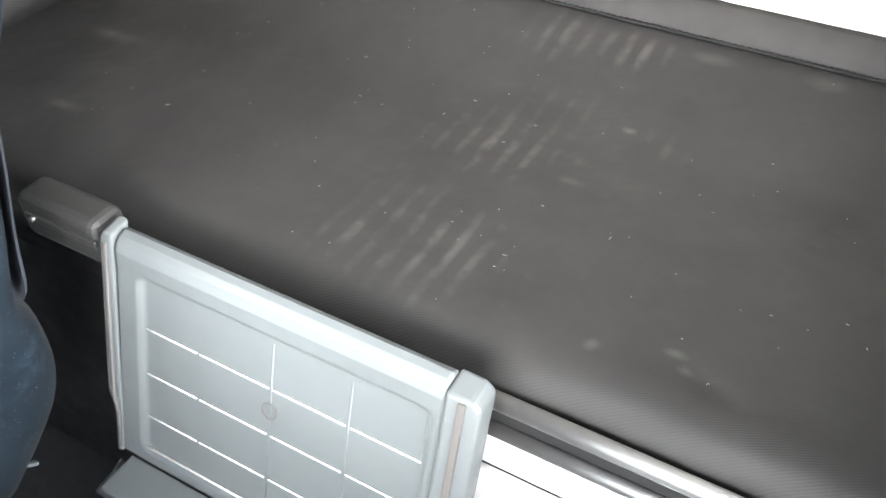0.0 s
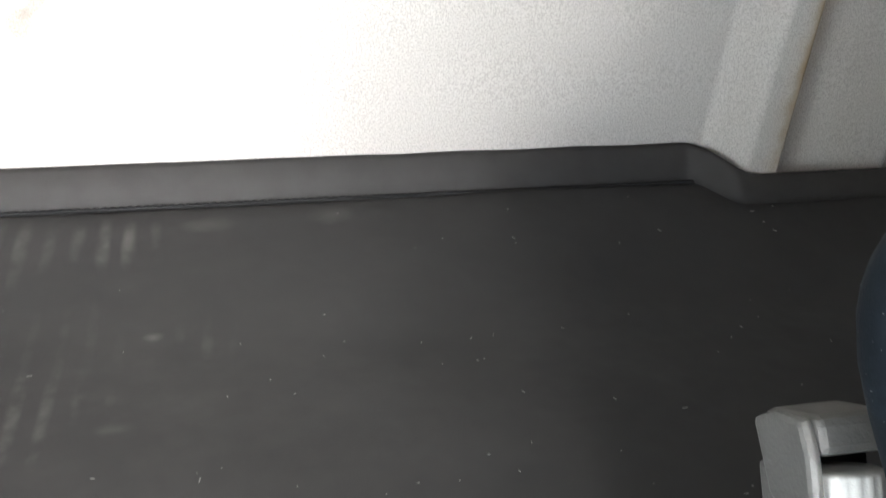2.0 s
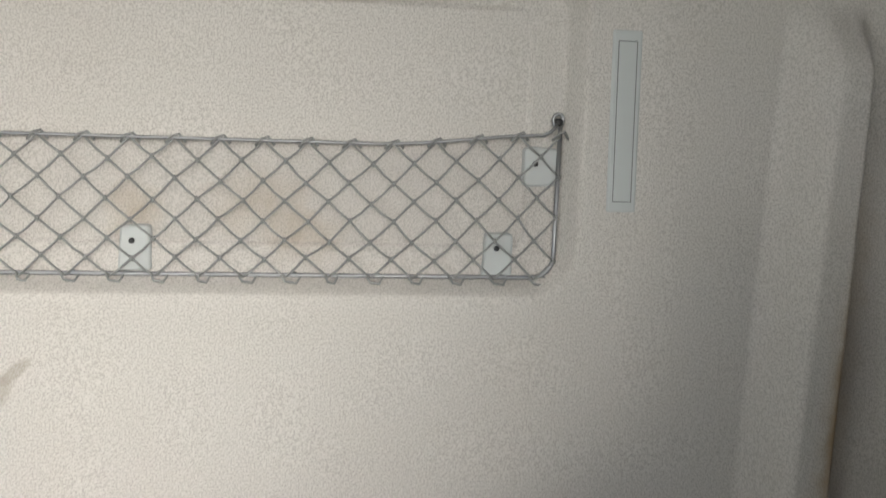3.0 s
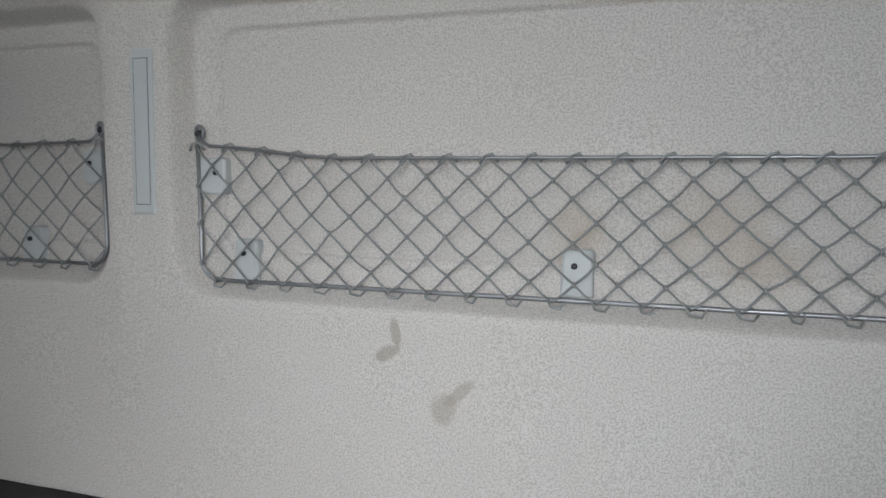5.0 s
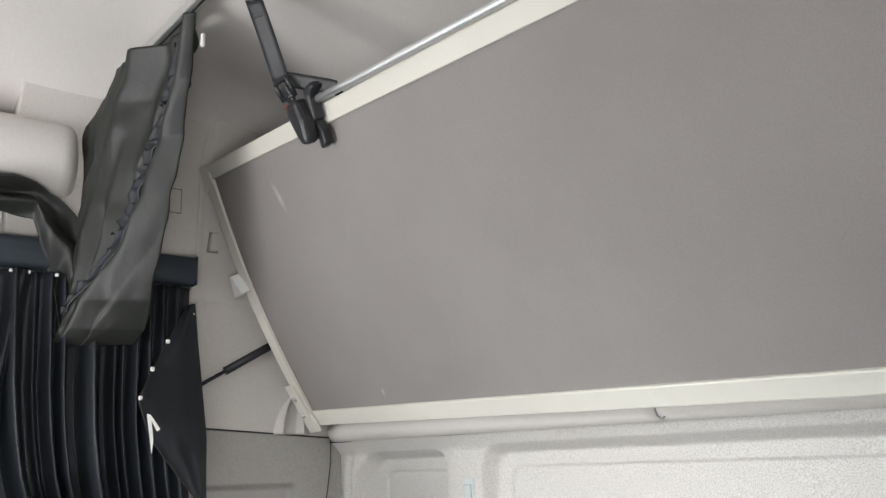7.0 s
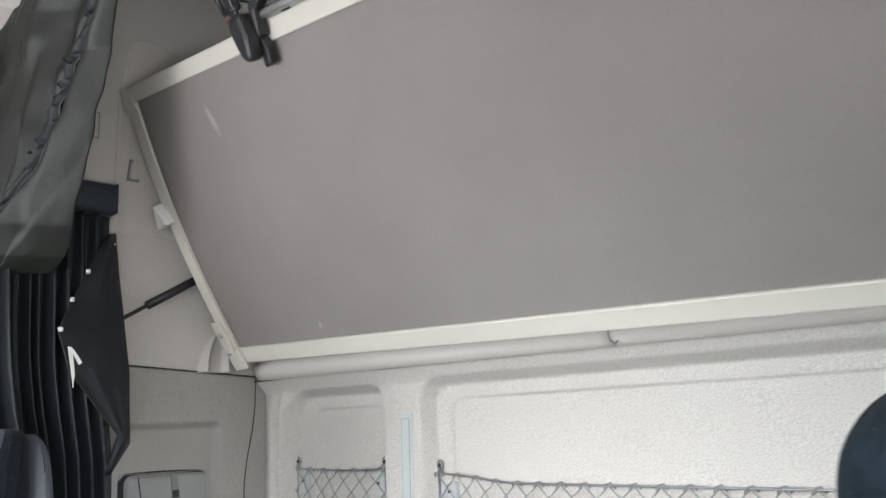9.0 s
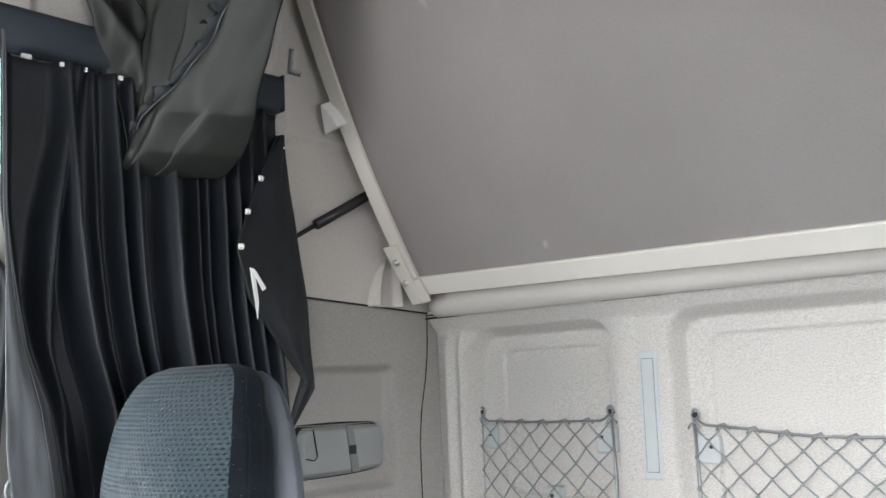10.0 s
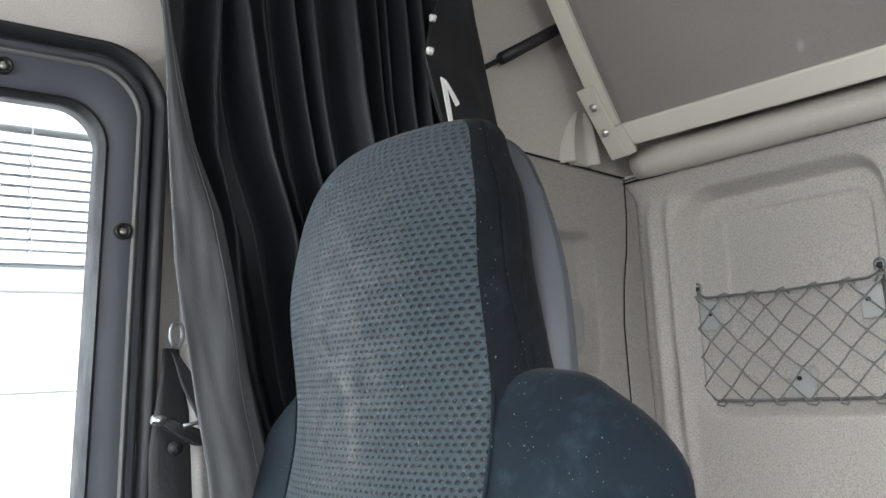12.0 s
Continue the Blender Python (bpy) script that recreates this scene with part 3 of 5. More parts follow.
def lower_bunk():
    bed = thing("bunk_mattress", (0, -0.35, 0.60), "black vinyl covered bunk mattress with dusty smears", "mattress")
    prof = [(-0.670, 0.60), (-0.680, 0.64), (-0.688, 0.675)] + [(-0.630 - 0.060 * math.cos(a), 0.695 + 0.055 * math.sin(a)) for a in (k * math.pi / 2 / 9 for k in range(10))]
    prof += [(y, bunk_top(y)) for y in (-0.62 + k * 0.585 / 58 for k in range(59))]
    prof += [(-0.0345, 0.796)]
    nv = len(prof)

    def cover(u, v):
        k = min(nv - 1, round(v * (nv - 1)))
        y, z = prof[k]
        x = -1.026 + 2.045 * u
        if k > 8:
            z += 0.004 * noise.noise((x * 3, y * 3, 4)) + 0.0015 * noise.noise((x * 11, y * 11, 7))
            dx, dy = x - 0.212, y + 0.609
            along, across = dx * 0.91 - dy * 0.42, dx * 0.42 + dy * 0.91
            z -= 0.007 * math.exp(-(along / 0.028) ** 2 - (across / 0.008) ** 2)
            z -= 0.0025 * math.exp(-((y + 0.205 - 0.03 * x) / 0.02) ** 2) * smooth_step(0.35, -0.2, x)
        else:
            y += 0.004 * noise.noise((x * 5, z * 6, 9))
        e = 0.6 * smooth_step(0.98, 1.03, abs(x))
        return (x, y + 0.05 * e * smooth_step(-0.4, -0.7, y), z - 0.04 * e * e)

    part("cover", fix_normals(sheet("cover", cover, 260, nv, away=(0, 0.004, -0.03))), M_COVER, bed)

    def strip(u, v):
        x = -1.027 + 2.045 * u
        fall, step = smooth_step(0.722, 0.790, x), smooth_step(0.700, 0.765, x)
        y = -0.032 + 0.030 * v - 0.004 * math.sin(math.pi * v) - 0.064 * step
        return (x, y, 0.798 + (0.048 - 0.021 * fall) * v + 0.003 * math.sin(math.pi * v) + 0.0012 * noise.noise((x * 12, v, 2)))

    part("back_strip", fix_normals(sheet("back_strip", strip, 200, 8, away=(0, 0.006, -0.02))), M_STRIP, bed, "charcoal vinyl edge strip along the wall")
    def side_strip(u, v):
        y = -0.62 + 0.600 * u
        rise = 0.010 * smooth_step(-0.03, -0.12, y)
        return (-0.985 - 0.040 * v, y, 0.798 + (0.050 + rise) * smooth_step(0.0, 0.8, v) + 0.004 * noise.noise((y * 14, v, 5)) - 0.04 * smooth_step(-0.5, -0.62, y))

    part("side_strip", fix_normals(sheet("side_strip", side_strip, 60, 8, away=(-0.002, 0, -0.05))), M_STRIP, bed, "charcoal vinyl edge strip along the side wall")
    seam = [(x, -0.0355 + 0.0005 * math.sin(x * 620) * smooth_step(0.5, 0.1, x), 0.8000 + 0.0008 * math.sin(x * 620 + 1) * smooth_step(0.5, 0.1, x)) for x in (-1.0 + k * 0.003 for k in range(600))]
    part("stitch_seam", tubes("stitch_seam", [(seam, 0.0036)], 5), M_THREAD, bed, "raised black stitched seam")
    return bed


lower_bunk()


def lint():
    rng = random.Random(4)
    verts, faces = [], []
    for k in range(150):
        x, y = rng.uniform(-0.75, 0.85), rng.uniform(-0.64, -0.06)
        a, l, w = rng.uniform(0, 3.14), rng.choice((0.0007, 0.0010, 0.0014, 0.0026)) * rng.uniform(0.6, 1.2), rng.uniform(0.0003, 0.0006)
        z = bunk_top(y) + 0.004 * noise.noise((x * 3, y * 3, 4)) + 0.0015 * noise.noise((x * 11, y * 11, 7)) + 0.0006
        c, s = math.cos(a), math.sin(a)
        n = len(verts)
        for dz in (0, 0.0009):
            for p, q in ((-l, -w), (l, -w * 0.6), (l, w), (-l, w * 0.6)):
                verts.append((x + p * c - q * s, y + p * s + q * c, z + dz))
        faces += [(n + 4, n + 5, n + 6, n + 7), (n, n + 1, n + 5, n + 4), (n + 1, n + 2, n + 6, n + 5), (n + 2, n + 3, n + 7, n + 6), (n + 3, n, n + 4, n + 7)]
    m = Mat("pale_lint", (0.17, 0.166, 0.155), 0.9)
    alone("lint", mesh_of("lint", verts, faces, False), m, "pale lint and crumbs on the black mattress", "lint", "stuff")


lint()


def bunk_base():
    base = thing("bunk_locker", (0.0, -0.66, 0.0), "white bunk locker front with aluminium edge rails", "locker")
    part("edge_rail", tubes("r", [([(0.02, -0.703, 0.716), (1.0, -0.703, 0.716)], 0.0100)], 16), M_ALU, base, "satin aluminium edge rail")
    part("edge_rail", joined("r", tubes("r", [([(0.02, -0.716, 0.687), (1.0, -0.716, 0.687)], 0.0078)], 16), box((0.02, -0.7195, 0.6765), (1.0, -0.699, 0.686), 0.002)), M_ALU, base, "satin aluminium edge rail")
    part("rail_groove", box((0.02, -0.709, 0.680), (1.0, -0.690, 0.712), 0.001), M_GAP, base, "black rail groove")
    part("front_board", box((-0.40, -0.720, 0.6275), (1.0, -0.69, 0.676), 0.004), M_PLASTIC_WHITE, base)
    part("gap_strip", box((-0.40, -0.715, 0.6175), (1.0, -0.69, 0.627), 0.001), M_GAP, base, "black shadow gap")
    part("front_board", box((-0.40, -0.727, 0.30), (1.0, -0.69, 0.617), 0.004), M_PLASTIC_WHITE, base)
    part("locker_body", box((-1.0, -0.69, 0.0), (1.0, -0.02, 0.598), 0.01), M_FLOOR, base, "black bunk locker body")
    return base


bunk_base()


def tray():
    lid = thing("folding_table", (-0.18, -0.76, 0.0), "grey plastic folding table flipped up before the bunk", "table")

    def plane(x, z, out=0.0):
        return (x, -0.764 - (0.82 - z) * 0.30 - out, z)

    z_bot = 0.520
    rows = [(0.028, 0.764), (0.027, 0.790), (0.022, 0.799), (0.014, 0.803), (0.006, 0.801), (0.001, 0.796), (-0.002, 0.786), (0.0, 0.77)]

    def panel(u, v):
        x = -0.405 + 0.41 * u
        if v < 0.5:
            k = v / 0.5 * (len(rows) - 1)
            i = min(int(k), len(rows) - 2)
            f = k - i
            off, z = (rows[i][0] + (rows[i + 1][0] - rows[i][0]) * f, rows[i][1] + (rows[i + 1][1] - rows[i][1]) * f)
            return (x, -0.764 - (0.82 - z) * 0.30 + off, z)
        z = 0.77 - (v - 0.5) / 0.5 * (0.77 - z_bot)
        fold = 0.006 * inside(rrect(x, z, -0.372, -0.006, 0.535, 0.765, 0.01), 0.004)
        return (x, -0.764 - (0.82 - z) * 0.30 + fold, z)

    p = part("panel", fix_normals(sheet("panel", panel, 110, 160, away=(0, 0.010, -0.022))), M_PLASTIC_GREY, lid)
    rib = 0.0009
    for z in (0.701, 0.642, 0.583):
        for a, b in ((-0.367, -0.293), (-0.289, -0.195), (-0.189, -0.098), (-0.092, -0.010)):
            part("rib", tubes("rib", [([plane(a, z, -0.0045), plane(b, z, -0.0045)], rib)], 6), M_WHITE, p, "thin raised white rib")
    for x in (-0.192, -0.095, -0.009):
        part("rib", tubes("rib", [([plane(x, 0.755, -0.0060), plane(x, 0.544, -0.0060)], 0.0011)], 6), M_PLASTIC_GREY, p)
    ring = [plane(-0.192 + 0.0095 * math.cos(a), 0.674 + 0.0095 * math.sin(a), -0.0035) for a in (k * math.pi / 10 for k in range(20))]
    v, f = tube_data(ring, 0.0010, 6, True)
    part("ring_mark", mesh_of("ring_mark", v, f), M_GROOVE, p)
    part("finger_slot", slab([plane(-0.388, 0.768, -0.002), plane(-0.378, 0.768, -0.002), plane(-0.378, 0.607, -0.002), plane(-0.388, 0.607, -0.002)], (0, -0.0015, 0), 0.0004), M_GROOVE, p, "darker grey slot")

    # the right-hand end cap with its groove
    cap = part("end_cap", slab([plane(0.006, 0.797, 0.004), plane(0.034, 0.796, 0.004), plane(0.043, 0.786, 0.0), plane(0.043, 0.36, 0.0), plane(0.006, 0.36, 0.004)], (0, 0.032, 0.003), 0.004), M_PLASTIC_GREY, lid)
    part("groove", slab([plane(0.020, 0.792, 0.0055), plane(0.028, 0.792, 0.0055), plane(0.028, 0.37, 0.0055), plane(0.020, 0.37, 0.0055)], (0, 0.004, 0), 0.0008), M_GROOVE, cap, "brownish-grey sliding groove")
    # the left-hand rim
    rim = [plane(-0.408, 0.804, 0.003), plane(-0.420, 0.806, 0.003), plane(-0.426, 0.797, 0.003), plane(-0.425, 0.60, 0.003), plane(-0.414, 0.575, 0.003), plane(-0.414, 0.517, 0.003), plane(-0.404, 0.517, 0.003), plane(-0.404, 0.585, 0.003)]
    r = part("side_rim", slab(rim, (0, 0.028, 0.003), 0.003), M_PLASTIC_GREY, lid)
    part("rim_groove", tubes("g", [([plane(-0.416, 0.794, 0.004), plane(-0.414, 0.60, 0.004), plane(-0.408, 0.575, 0.004), plane(-0.408, 0.522, 0.004)], 0.0022)], 6), M_GROOVE, r, "brown-grey groove along the rim")
    bar = part("support_bar", box((-0.560, -0.775, 0.744), (-0.432, -0.728, 0.807), 0.012, segments=3), M_BAR, lid, "dark scuffed metal support bar")
    part("bar_groove", box((-0.545, -0.7775, 0.776), (-0.434, -0.7735, 0.786), 0.0018), M_BAR, bar, "pressed groove")
    part("bar_screw", lathe([(0.004, -0.001), (0.0035, 0.002)], (-0.535, -0.7775, 0.779), (0, -1, 0), 12), M_BOLT, bar, "small bright screw")
    part("bottom_border", tubes("b", [([plane(-0.372, 0.538, -0.003), plane(-0.008, 0.538, -0.003)], 0.0013)], 6), M_WHITE, p, "thin raised white border")
    part("hinge_plate", box((-0.40, -0.905, 0.496), (0.004, -0.850, 0.506), 0.003), M_PLASTIC_GREY, lid, "pale grey plastic hinge plate under the table leaf")
    part("foot_bracket", slab([(-0.428, -0.862, 0.475), (-0.459, -0.862, 0.425), (-0.515, -0.862, 0.345), (-0.440, -0.862, 0.345), (-0.424, -0.862, 0.432)], (0, 0.014, 0.004), 0.003), M_PLASTIC_GREY, lid, "pale grey plastic foot bracket")
    return lid


tray()


# ---- seats ----


def loft(name, rows, cx, around=48, square=3.2, back=2.2, keep=None, side=1):
    """Closed rings of a rounded section: rows of (z, front y, half width, depth, crown, shift to the aisle). keep: picks faces by the ring angle."""
    verts, faces = [], []
    for z, yf, hw, dp, *more in rows:
        crown = more[0] if more else 0.012
        mid = cx + (side * more[1] if len(more) > 1 else 0)
        for k in range(around):
            a = 2 * math.pi * k / around
            c, s = math.cos(a), math.sin(a)
            e = square if s < 0 else back
            n = (abs(c) ** e + abs(s) ** e) ** (-1 / e)
            curve = crown * abs(c * n) ** (2 if crown > 0 else 3) * min(1.0, -2.5 * s) if s < 0 else 0
            verts.append((mid + hw * c * n, yf + dp / 2 + dp / 2 * s * n + curve, z))
    for i in range(len(rows) - 1):
        for k in range(around):
            if keep is None or keep(2 * math.pi * (k + 0.5) / around):
                faces.append((i * around + k, i * around + (k + 1) % around, (i + 1) * around + (k + 1) % around, (i + 1) * around + k))
    if keep is None:
        faces += [tuple(range(around))[::-1], tuple((len(rows) - 1) * around + k for k in range(around))]
    return mesh_of(name, verts, faces)


def dense(rows, n):
    """Rows eased into n steps by Catmull-Rom."""
    out = []
    for i in range(n):
        t = i / (n - 1) * (len(rows) - 1)
        k = min(int(t), len(rows) - 2)
        f = t - k
        p = [rows[max(0, min(len(rows) - 1, k + d))] for d in (-1, 0, 1, 2)]
        out.append(tuple(0.5 * (2 * b + (c - a) * f + (2 * a - 5 * b + 4 * c - d) * f * f + (3 * b - a - 3 * c + d) * f ** 3) for a, b, c, d in zip(*p)))
    return out


HEAD = [(0.62, -1.050, 0.145, 0.10, 0.02, 0.022), (0.90, -0.915, 0.145, 0.10, 0.02, 0.022), (1.05, -0.853, 0.145, 0.10, 0.02, 0.022), (1.15, -0.822, 0.146, 0.10, 0.022, 0.022), (1.20, -0.818, 0.148, 0.108, 0.027, 0.023), (1.24, -0.821, 0.150, 0.110, 0.036, 0.016), (1.30, -0.824, 0.150, 0.111, 0.043, 0.008), (1.36, -0.812, 0.143, 0.104, 0.043, 0.004), (1.395, -0.800, 0.132, 0.092, 0.042, 0.0), (1.420, -0.784, 0.118, 0.080, 0.036, 0.0), (1.434, -0.766, 0.099, 0.058, 0.026, 0.0), (1.441, -0.742, 0.07, 0.024, 0.01, 0.0)]
BACK = [(0.55, -1.056, 0.247, 0.15, 0.01), (0.66, -1.011, 0.285, 0.175, 0.01), (0.74, -0.973, 0.287, 0.14, 0.01), (0.79, -0.948, 0.275, 0.095, 0.01), (0.86, -0.916, 0.266, 0.082, 0.01), (0.95, -0.878, 0.252, 0.078, 0.01), (1.08, -0.827, 0.276, 0.072, 0.01), (1.15, -0.802, 0.267, 0.088, 0.01), (1.185, -0.798, 0.24, 0.096, 0.01), (1.208, -0.794, 0.205, 0.093, 0.01), (1.222, -0.787, 0.178, 0.08, 0.008), (1.228, -0.773, 0.138, 0.05, 0.0)]
SHELL = [(0.66, -0.97, 0.12, 0.09), (0.80, -0.885, 0.138, 0.09), (1.00, -0.805, 0.148, 0.085), (1.15, -0.765, 0.164, 0.080), (1.22, -0.750, 0.163, 0.074), (1.30, -0.735, 0.151, 0.066), (1.36, -0.728, 0.133, 0.060), (1.40, -0.721, 0.115, 0.050), (1.422, -0.713, 0.094, 0.036), (1.432, -0.706, 0.07, 0.015)]


# the aisle-side covered headrest is squarer, its backrest thicker
HEAD_SQUARE = HEAD[:7] + [(1.36, -0.812, 0.152, 0.104, 0.03, 0.0), (1.395, -0.803, 0.150, 0.098, 0.03, 0.0), (1.420, -0.790, 0.136, 0.086, 0.03, 0.0), (1.434, -0.772, 0.114, 0.064, 0.02, 0.0), (1.441, -0.748, 0.08, 0.03, 0.01, 0.0)]
LOW_SHELL = [(0.795, -0.930, 0.255, 0.080), (0.800, -0.935, 0.276, 0.100), (0.86, -0.916, 0.274, 0.092), (0.93, -0.886, 0.258, 0.090), (1.00, -0.856, 0.236, 0.086), (1.05, -0.838, 0.216, 0.070)]


def seat(cx, inner, label):
    """An air-sprung cab seat with a high one-piece backrest; inner: +1 or -1 towards the aisle."""
    s = thing("cab_seat", (cx, -1.15, 0.0), label, "seat", "cab seats")
    hx = cx - inner * 0.037
    back = part("backrest", loft("backrest", dense(BACK if inner > 0 else [(r[0], r[1], r[2], r[3] + 0.085 * smooth_step(0.98, 1.05, r[0]) * smooth_step(1.24, 1.08, r[0]), r[4]) for r in BACK], 60), cx - inner * 0.013, 64, side=inner), M_VELOUR, s, "navy velour backrest bolsters")
    front = lambda a: radians(224) < a < radians(316)
    rows = dense(HEAD if inner > 0 else HEAD_SQUARE, 90)
    h = part("headrest", loft("headrest", rows, hx, 96, 7.0, 4.0, lambda a: not front(a), inner), M_VELOUR_DARK if inner > 0 else M_VELOUR, s, "dark navy headrest sides")
    part("front_panel", loft("front_panel", rows, hx, 96, 7.0, 4.0, front, inner), M_WEAVE if inner > 0 else M_VELOUR, s, "blue-grey dimpled woven front panel" if inner > 0 else "navy velour front panel")
    for sx in (-1, 1):
        pts = [(hx + inner * r[5] + sx * (r[2] * 0.918), r[1] + 0.004 + 0.85 * r[4], r[0]) for r in rows if 0.70 < r[0] < 1.215]
        part("piping", tubes("piping", [(pts, 0.0016)], 6), M_VELOUR, h)
    part("shell", loft("shell", dense(SHELL, 60), hx, 48, 4.0, 2.5), M_SHELL, s, "slate grey plastic back shell")
    if inner > 0:
        part("low_shell", loft("low_shell", dense(LOW_SHELL, 30), cx - inner * 0.013, 96, keep=lambda a: radians(6) < a < radians(174)), M_SHELL, s, "pale slate grey plastic lower back shell")
    cush = [(0.38, -1.50, 0.24, 0.46), (0.42, -1.53, 0.262, 0.50), (0.48, -1.54, 0.268, 0.52), (0.52, -1.52, 0.255, 0.50), (0.535, -1.48, 0.22, 0.42)]
    part("cushion", loft("cushion", dense(cush, 24), cx, 48), M_VELOUR, s)
    if inner > 0:
        part("belt_tag", slab([(-0.437, -0.952, 0.586), (-0.437, -0.949, 0.590), (-0.437, -0.938, 0.580), (-0.437, -0.941, 0.576)], (0.006, 0, 0), 0.001), M_PLASTIC_GREY, s, "pale grey belt buckle tag")
    ped = [(0.0, -1.42, 0.20, 0.46), (0.15, -1.40, 0.19, 0.46), (0.28, -1.42, 0.205, 0.48), (0.36, -1.42, 0.21, 0.50), (0.375, -1.38, 0.18, 0.40)]
    part("pedestal", loft("pedestal", dense(ped, 30), cx, 40), M_RUBBER, s, "black suspension bellows")
    return s


seat(-0.680, 1, "worn blue-grey cab seat with dimpled woven panel")
right_seat = seat(0.666, -1, "navy cab seat with a raised scuffed armrest")


ARM_O, ARM_A, ARM_N = Vector((0.4015, -0.7215, 1.0235)), Vector((0, -0.585, -0.811)), Vector((0, 0.811, -0.585))


def on_arm(x, a, n):
    """x towards the seat, a down the arm, n to its back."""
    return ARM_O + Vector((x, 0, 0)) + ARM_A * a + ARM_N * n


def armrest(parent):
    """The raised armrest on the aisle side, with its ribbed thumb wheel."""
    X = Vector((1, 0, 0))
    bar = part("armrest", slab([on_arm(0.002, 0.030, 0.040), on_arm(0.002, 0.030, 0.057), on_arm(0.002, 0.30, 0.057), on_arm(0.002, 0.30, 0.040)], X * 0.055, 0.004), M_ARM, parent, "scuffed dark grey raised armrest")
    part("cap", joined("cap", slab([on_arm(0, 0.0, 0.004), on_arm(0, -0.003, 0.030), on_arm(0, 0.004, 0.055), on_arm(0, 0.050, 0.044), on_arm(0, 0.076, 0.004), on_arm(0, 0.070, -0.001), on_arm(0, 0.020, -0.001)], X * 0.009, 0.004),
                       slab([on_arm(0.008, -0.001, 0.002), on_arm(0.062, -0.001, 0.002), on_arm(0.062, 0.022, 0.0), on_arm(0.008, 0.022, 0.0)], ARM_N * 0.054, 0.006)), M_ARM, bar)
    part("side_plate", slab([on_arm(0.003, 0.052, 0.041), on_arm(0.003, 0.080, 0.003), on_arm(0.003, 0.30, 0.003), on_arm(0.003, 0.30, 0.041)], X * 0.02, 0.002), M_ARM_SIDE, bar, "blue-grey armrest side plate")
    part("front_cover", joined("front_cover", slab([on_arm(0.002, 0.078, 0.0), on_arm(0.007, 0.078, 0.0), on_arm(0.007, 0.30, 0.0), on_arm(0.002, 0.30, 0.0)], ARM_N * 0.03, 0.002), slab([on_arm(0.007, 0.104, 0.004), on_arm(0.06, 0.104, 0.004), on_arm(0.06, 0.30, 0.004), on_arm(0.007, 0.30, 0.004)], ARM_N * 0.03, 0.002)), M_ARM_SIDE, bar, "grey armrest cover")
    part("wheel_well", slab([on_arm(0.009, 0.022, 0.032), on_arm(0.06, 0.022, 0.032), on_arm(0.06, 0.104, 0.032), on_arm(0.009, 0.104, 0.032)], ARM_N * 0.006, 0), M_GAP, bar, "dark wheel recess")
    part("thumb_wheel", wheel_mesh(), M_WHEEL, bar, "ribbed ivory thumb wheel")
    part("screw", lathe([(0.0045, -0.001), (0.0045, 0.0015), (0.0025, 0.002)], on_arm(0.015, 0.117, 0.004), -ARM_N, 14), M_BOLT, bar, "bright countersunk screw")
    return bar


def wheel_mesh():
    sides = 72
    prof = [(0.098, 0.017), (0.080, 0.017), (0.079, 0.0205), (0.034, 0.0205), (0.032, 0.019), (0.032, 0.008)]
    verts, faces = [], []
    for h, r in prof:
        for k in range(sides):
            a = 2 * math.pi * k / sides
            rr = r * (1 + (0.03 if k % 4 else -0.05) * (r > 0.0204))
            verts.append(on_arm(0.032 + rr * math.cos(a), h, 0.013 + rr * math.sin(a)))
    for i in range(len(prof) - 1):
        for k in range(sides):
            faces.append((i * sides + k, i * sides + (k + 1) % sides, (i + 1) * sides + (k + 1) % sides, (i + 1) * sides + k))
    faces += [tuple(range(sides))[::-1], tuple((len(prof) - 1) * sides + k for k in range(sides))]
    return fix_normals(mesh_of("wheel", verts, faces))


armrest(right_seat)

# ---- rear wall fittings ----


def strip_light(x0, lean):
    ob = thing("wall_strip", (x0, -0.002, 1.34), "slim grey plastic strip set in the felt wall", "wall strip", "wall strips")
    z0, z1, w = 1.2375, 1.446, 0.0175

    def at(x, z, y):
        return (x0 + x + lean * (z - 1.34), y, z)

    part("frame", slab([at(-w, z0, 0.004), at(w, z0, 0.004), at(w, z1, 0.004), at(-w, z1, 0.004)], (0, -0.007, 0), 0.0025), M_PLASTIC_SLOT, ob)
    q = w - 0.006
    part("groove", slab([at(-q, z0 + 0.012, -0.0025), at(q, z0 + 0.012, -0.0025), at(q, z1 - 0.012, -0.0025), at(-q, z1 - 0.012, -0.0025)], (0, -0.0010, 0), 0), M_LAMP_DARK, ob, "thin dark groove")
    q -= 0.0012
    part("inset", slab([at(-q, z0 + 0.0132, -0.002), at(q, z0 + 0.0132, -0.002), at(q, z1 - 0.0132, -0.002), at(-q, z1 - 0.0132, -0.002)], (0, -0.0022, 0), 0.0006), M_PLASTIC_SLOT, ob)
    return ob


strip_light(-0.550, 0.02)
strip_light(0.558, -0.024)


def clip_mesh(x, z, side, y=0.0):
    """A wedge-shaped clip: side 0 hangs on the bottom wire, -1 and 1 on the posts."""
    if side == 0:
        o = [(x - 0.017, y, z - 0.031), (x + 0.020, y, z - 0.031), (x + 0.020, y, z + 0.019), (x + 0.016, y, z + 0.022), (x - 0.013, y, z + 0.021)]
    else:
        o = [(x - side * 0.028, y, z + 0.022), (x + side * 0.004, y, z + 0.024), (x + side * 0.013, y, z + 0.021), (x + side * 0.013, y, z - 0.021), (x + side * 0.008, y, z - 0.024), (x - side * 0.028, y, z - 0.022)]
    return slab(o, (0, 0.018, 0), 0.003)


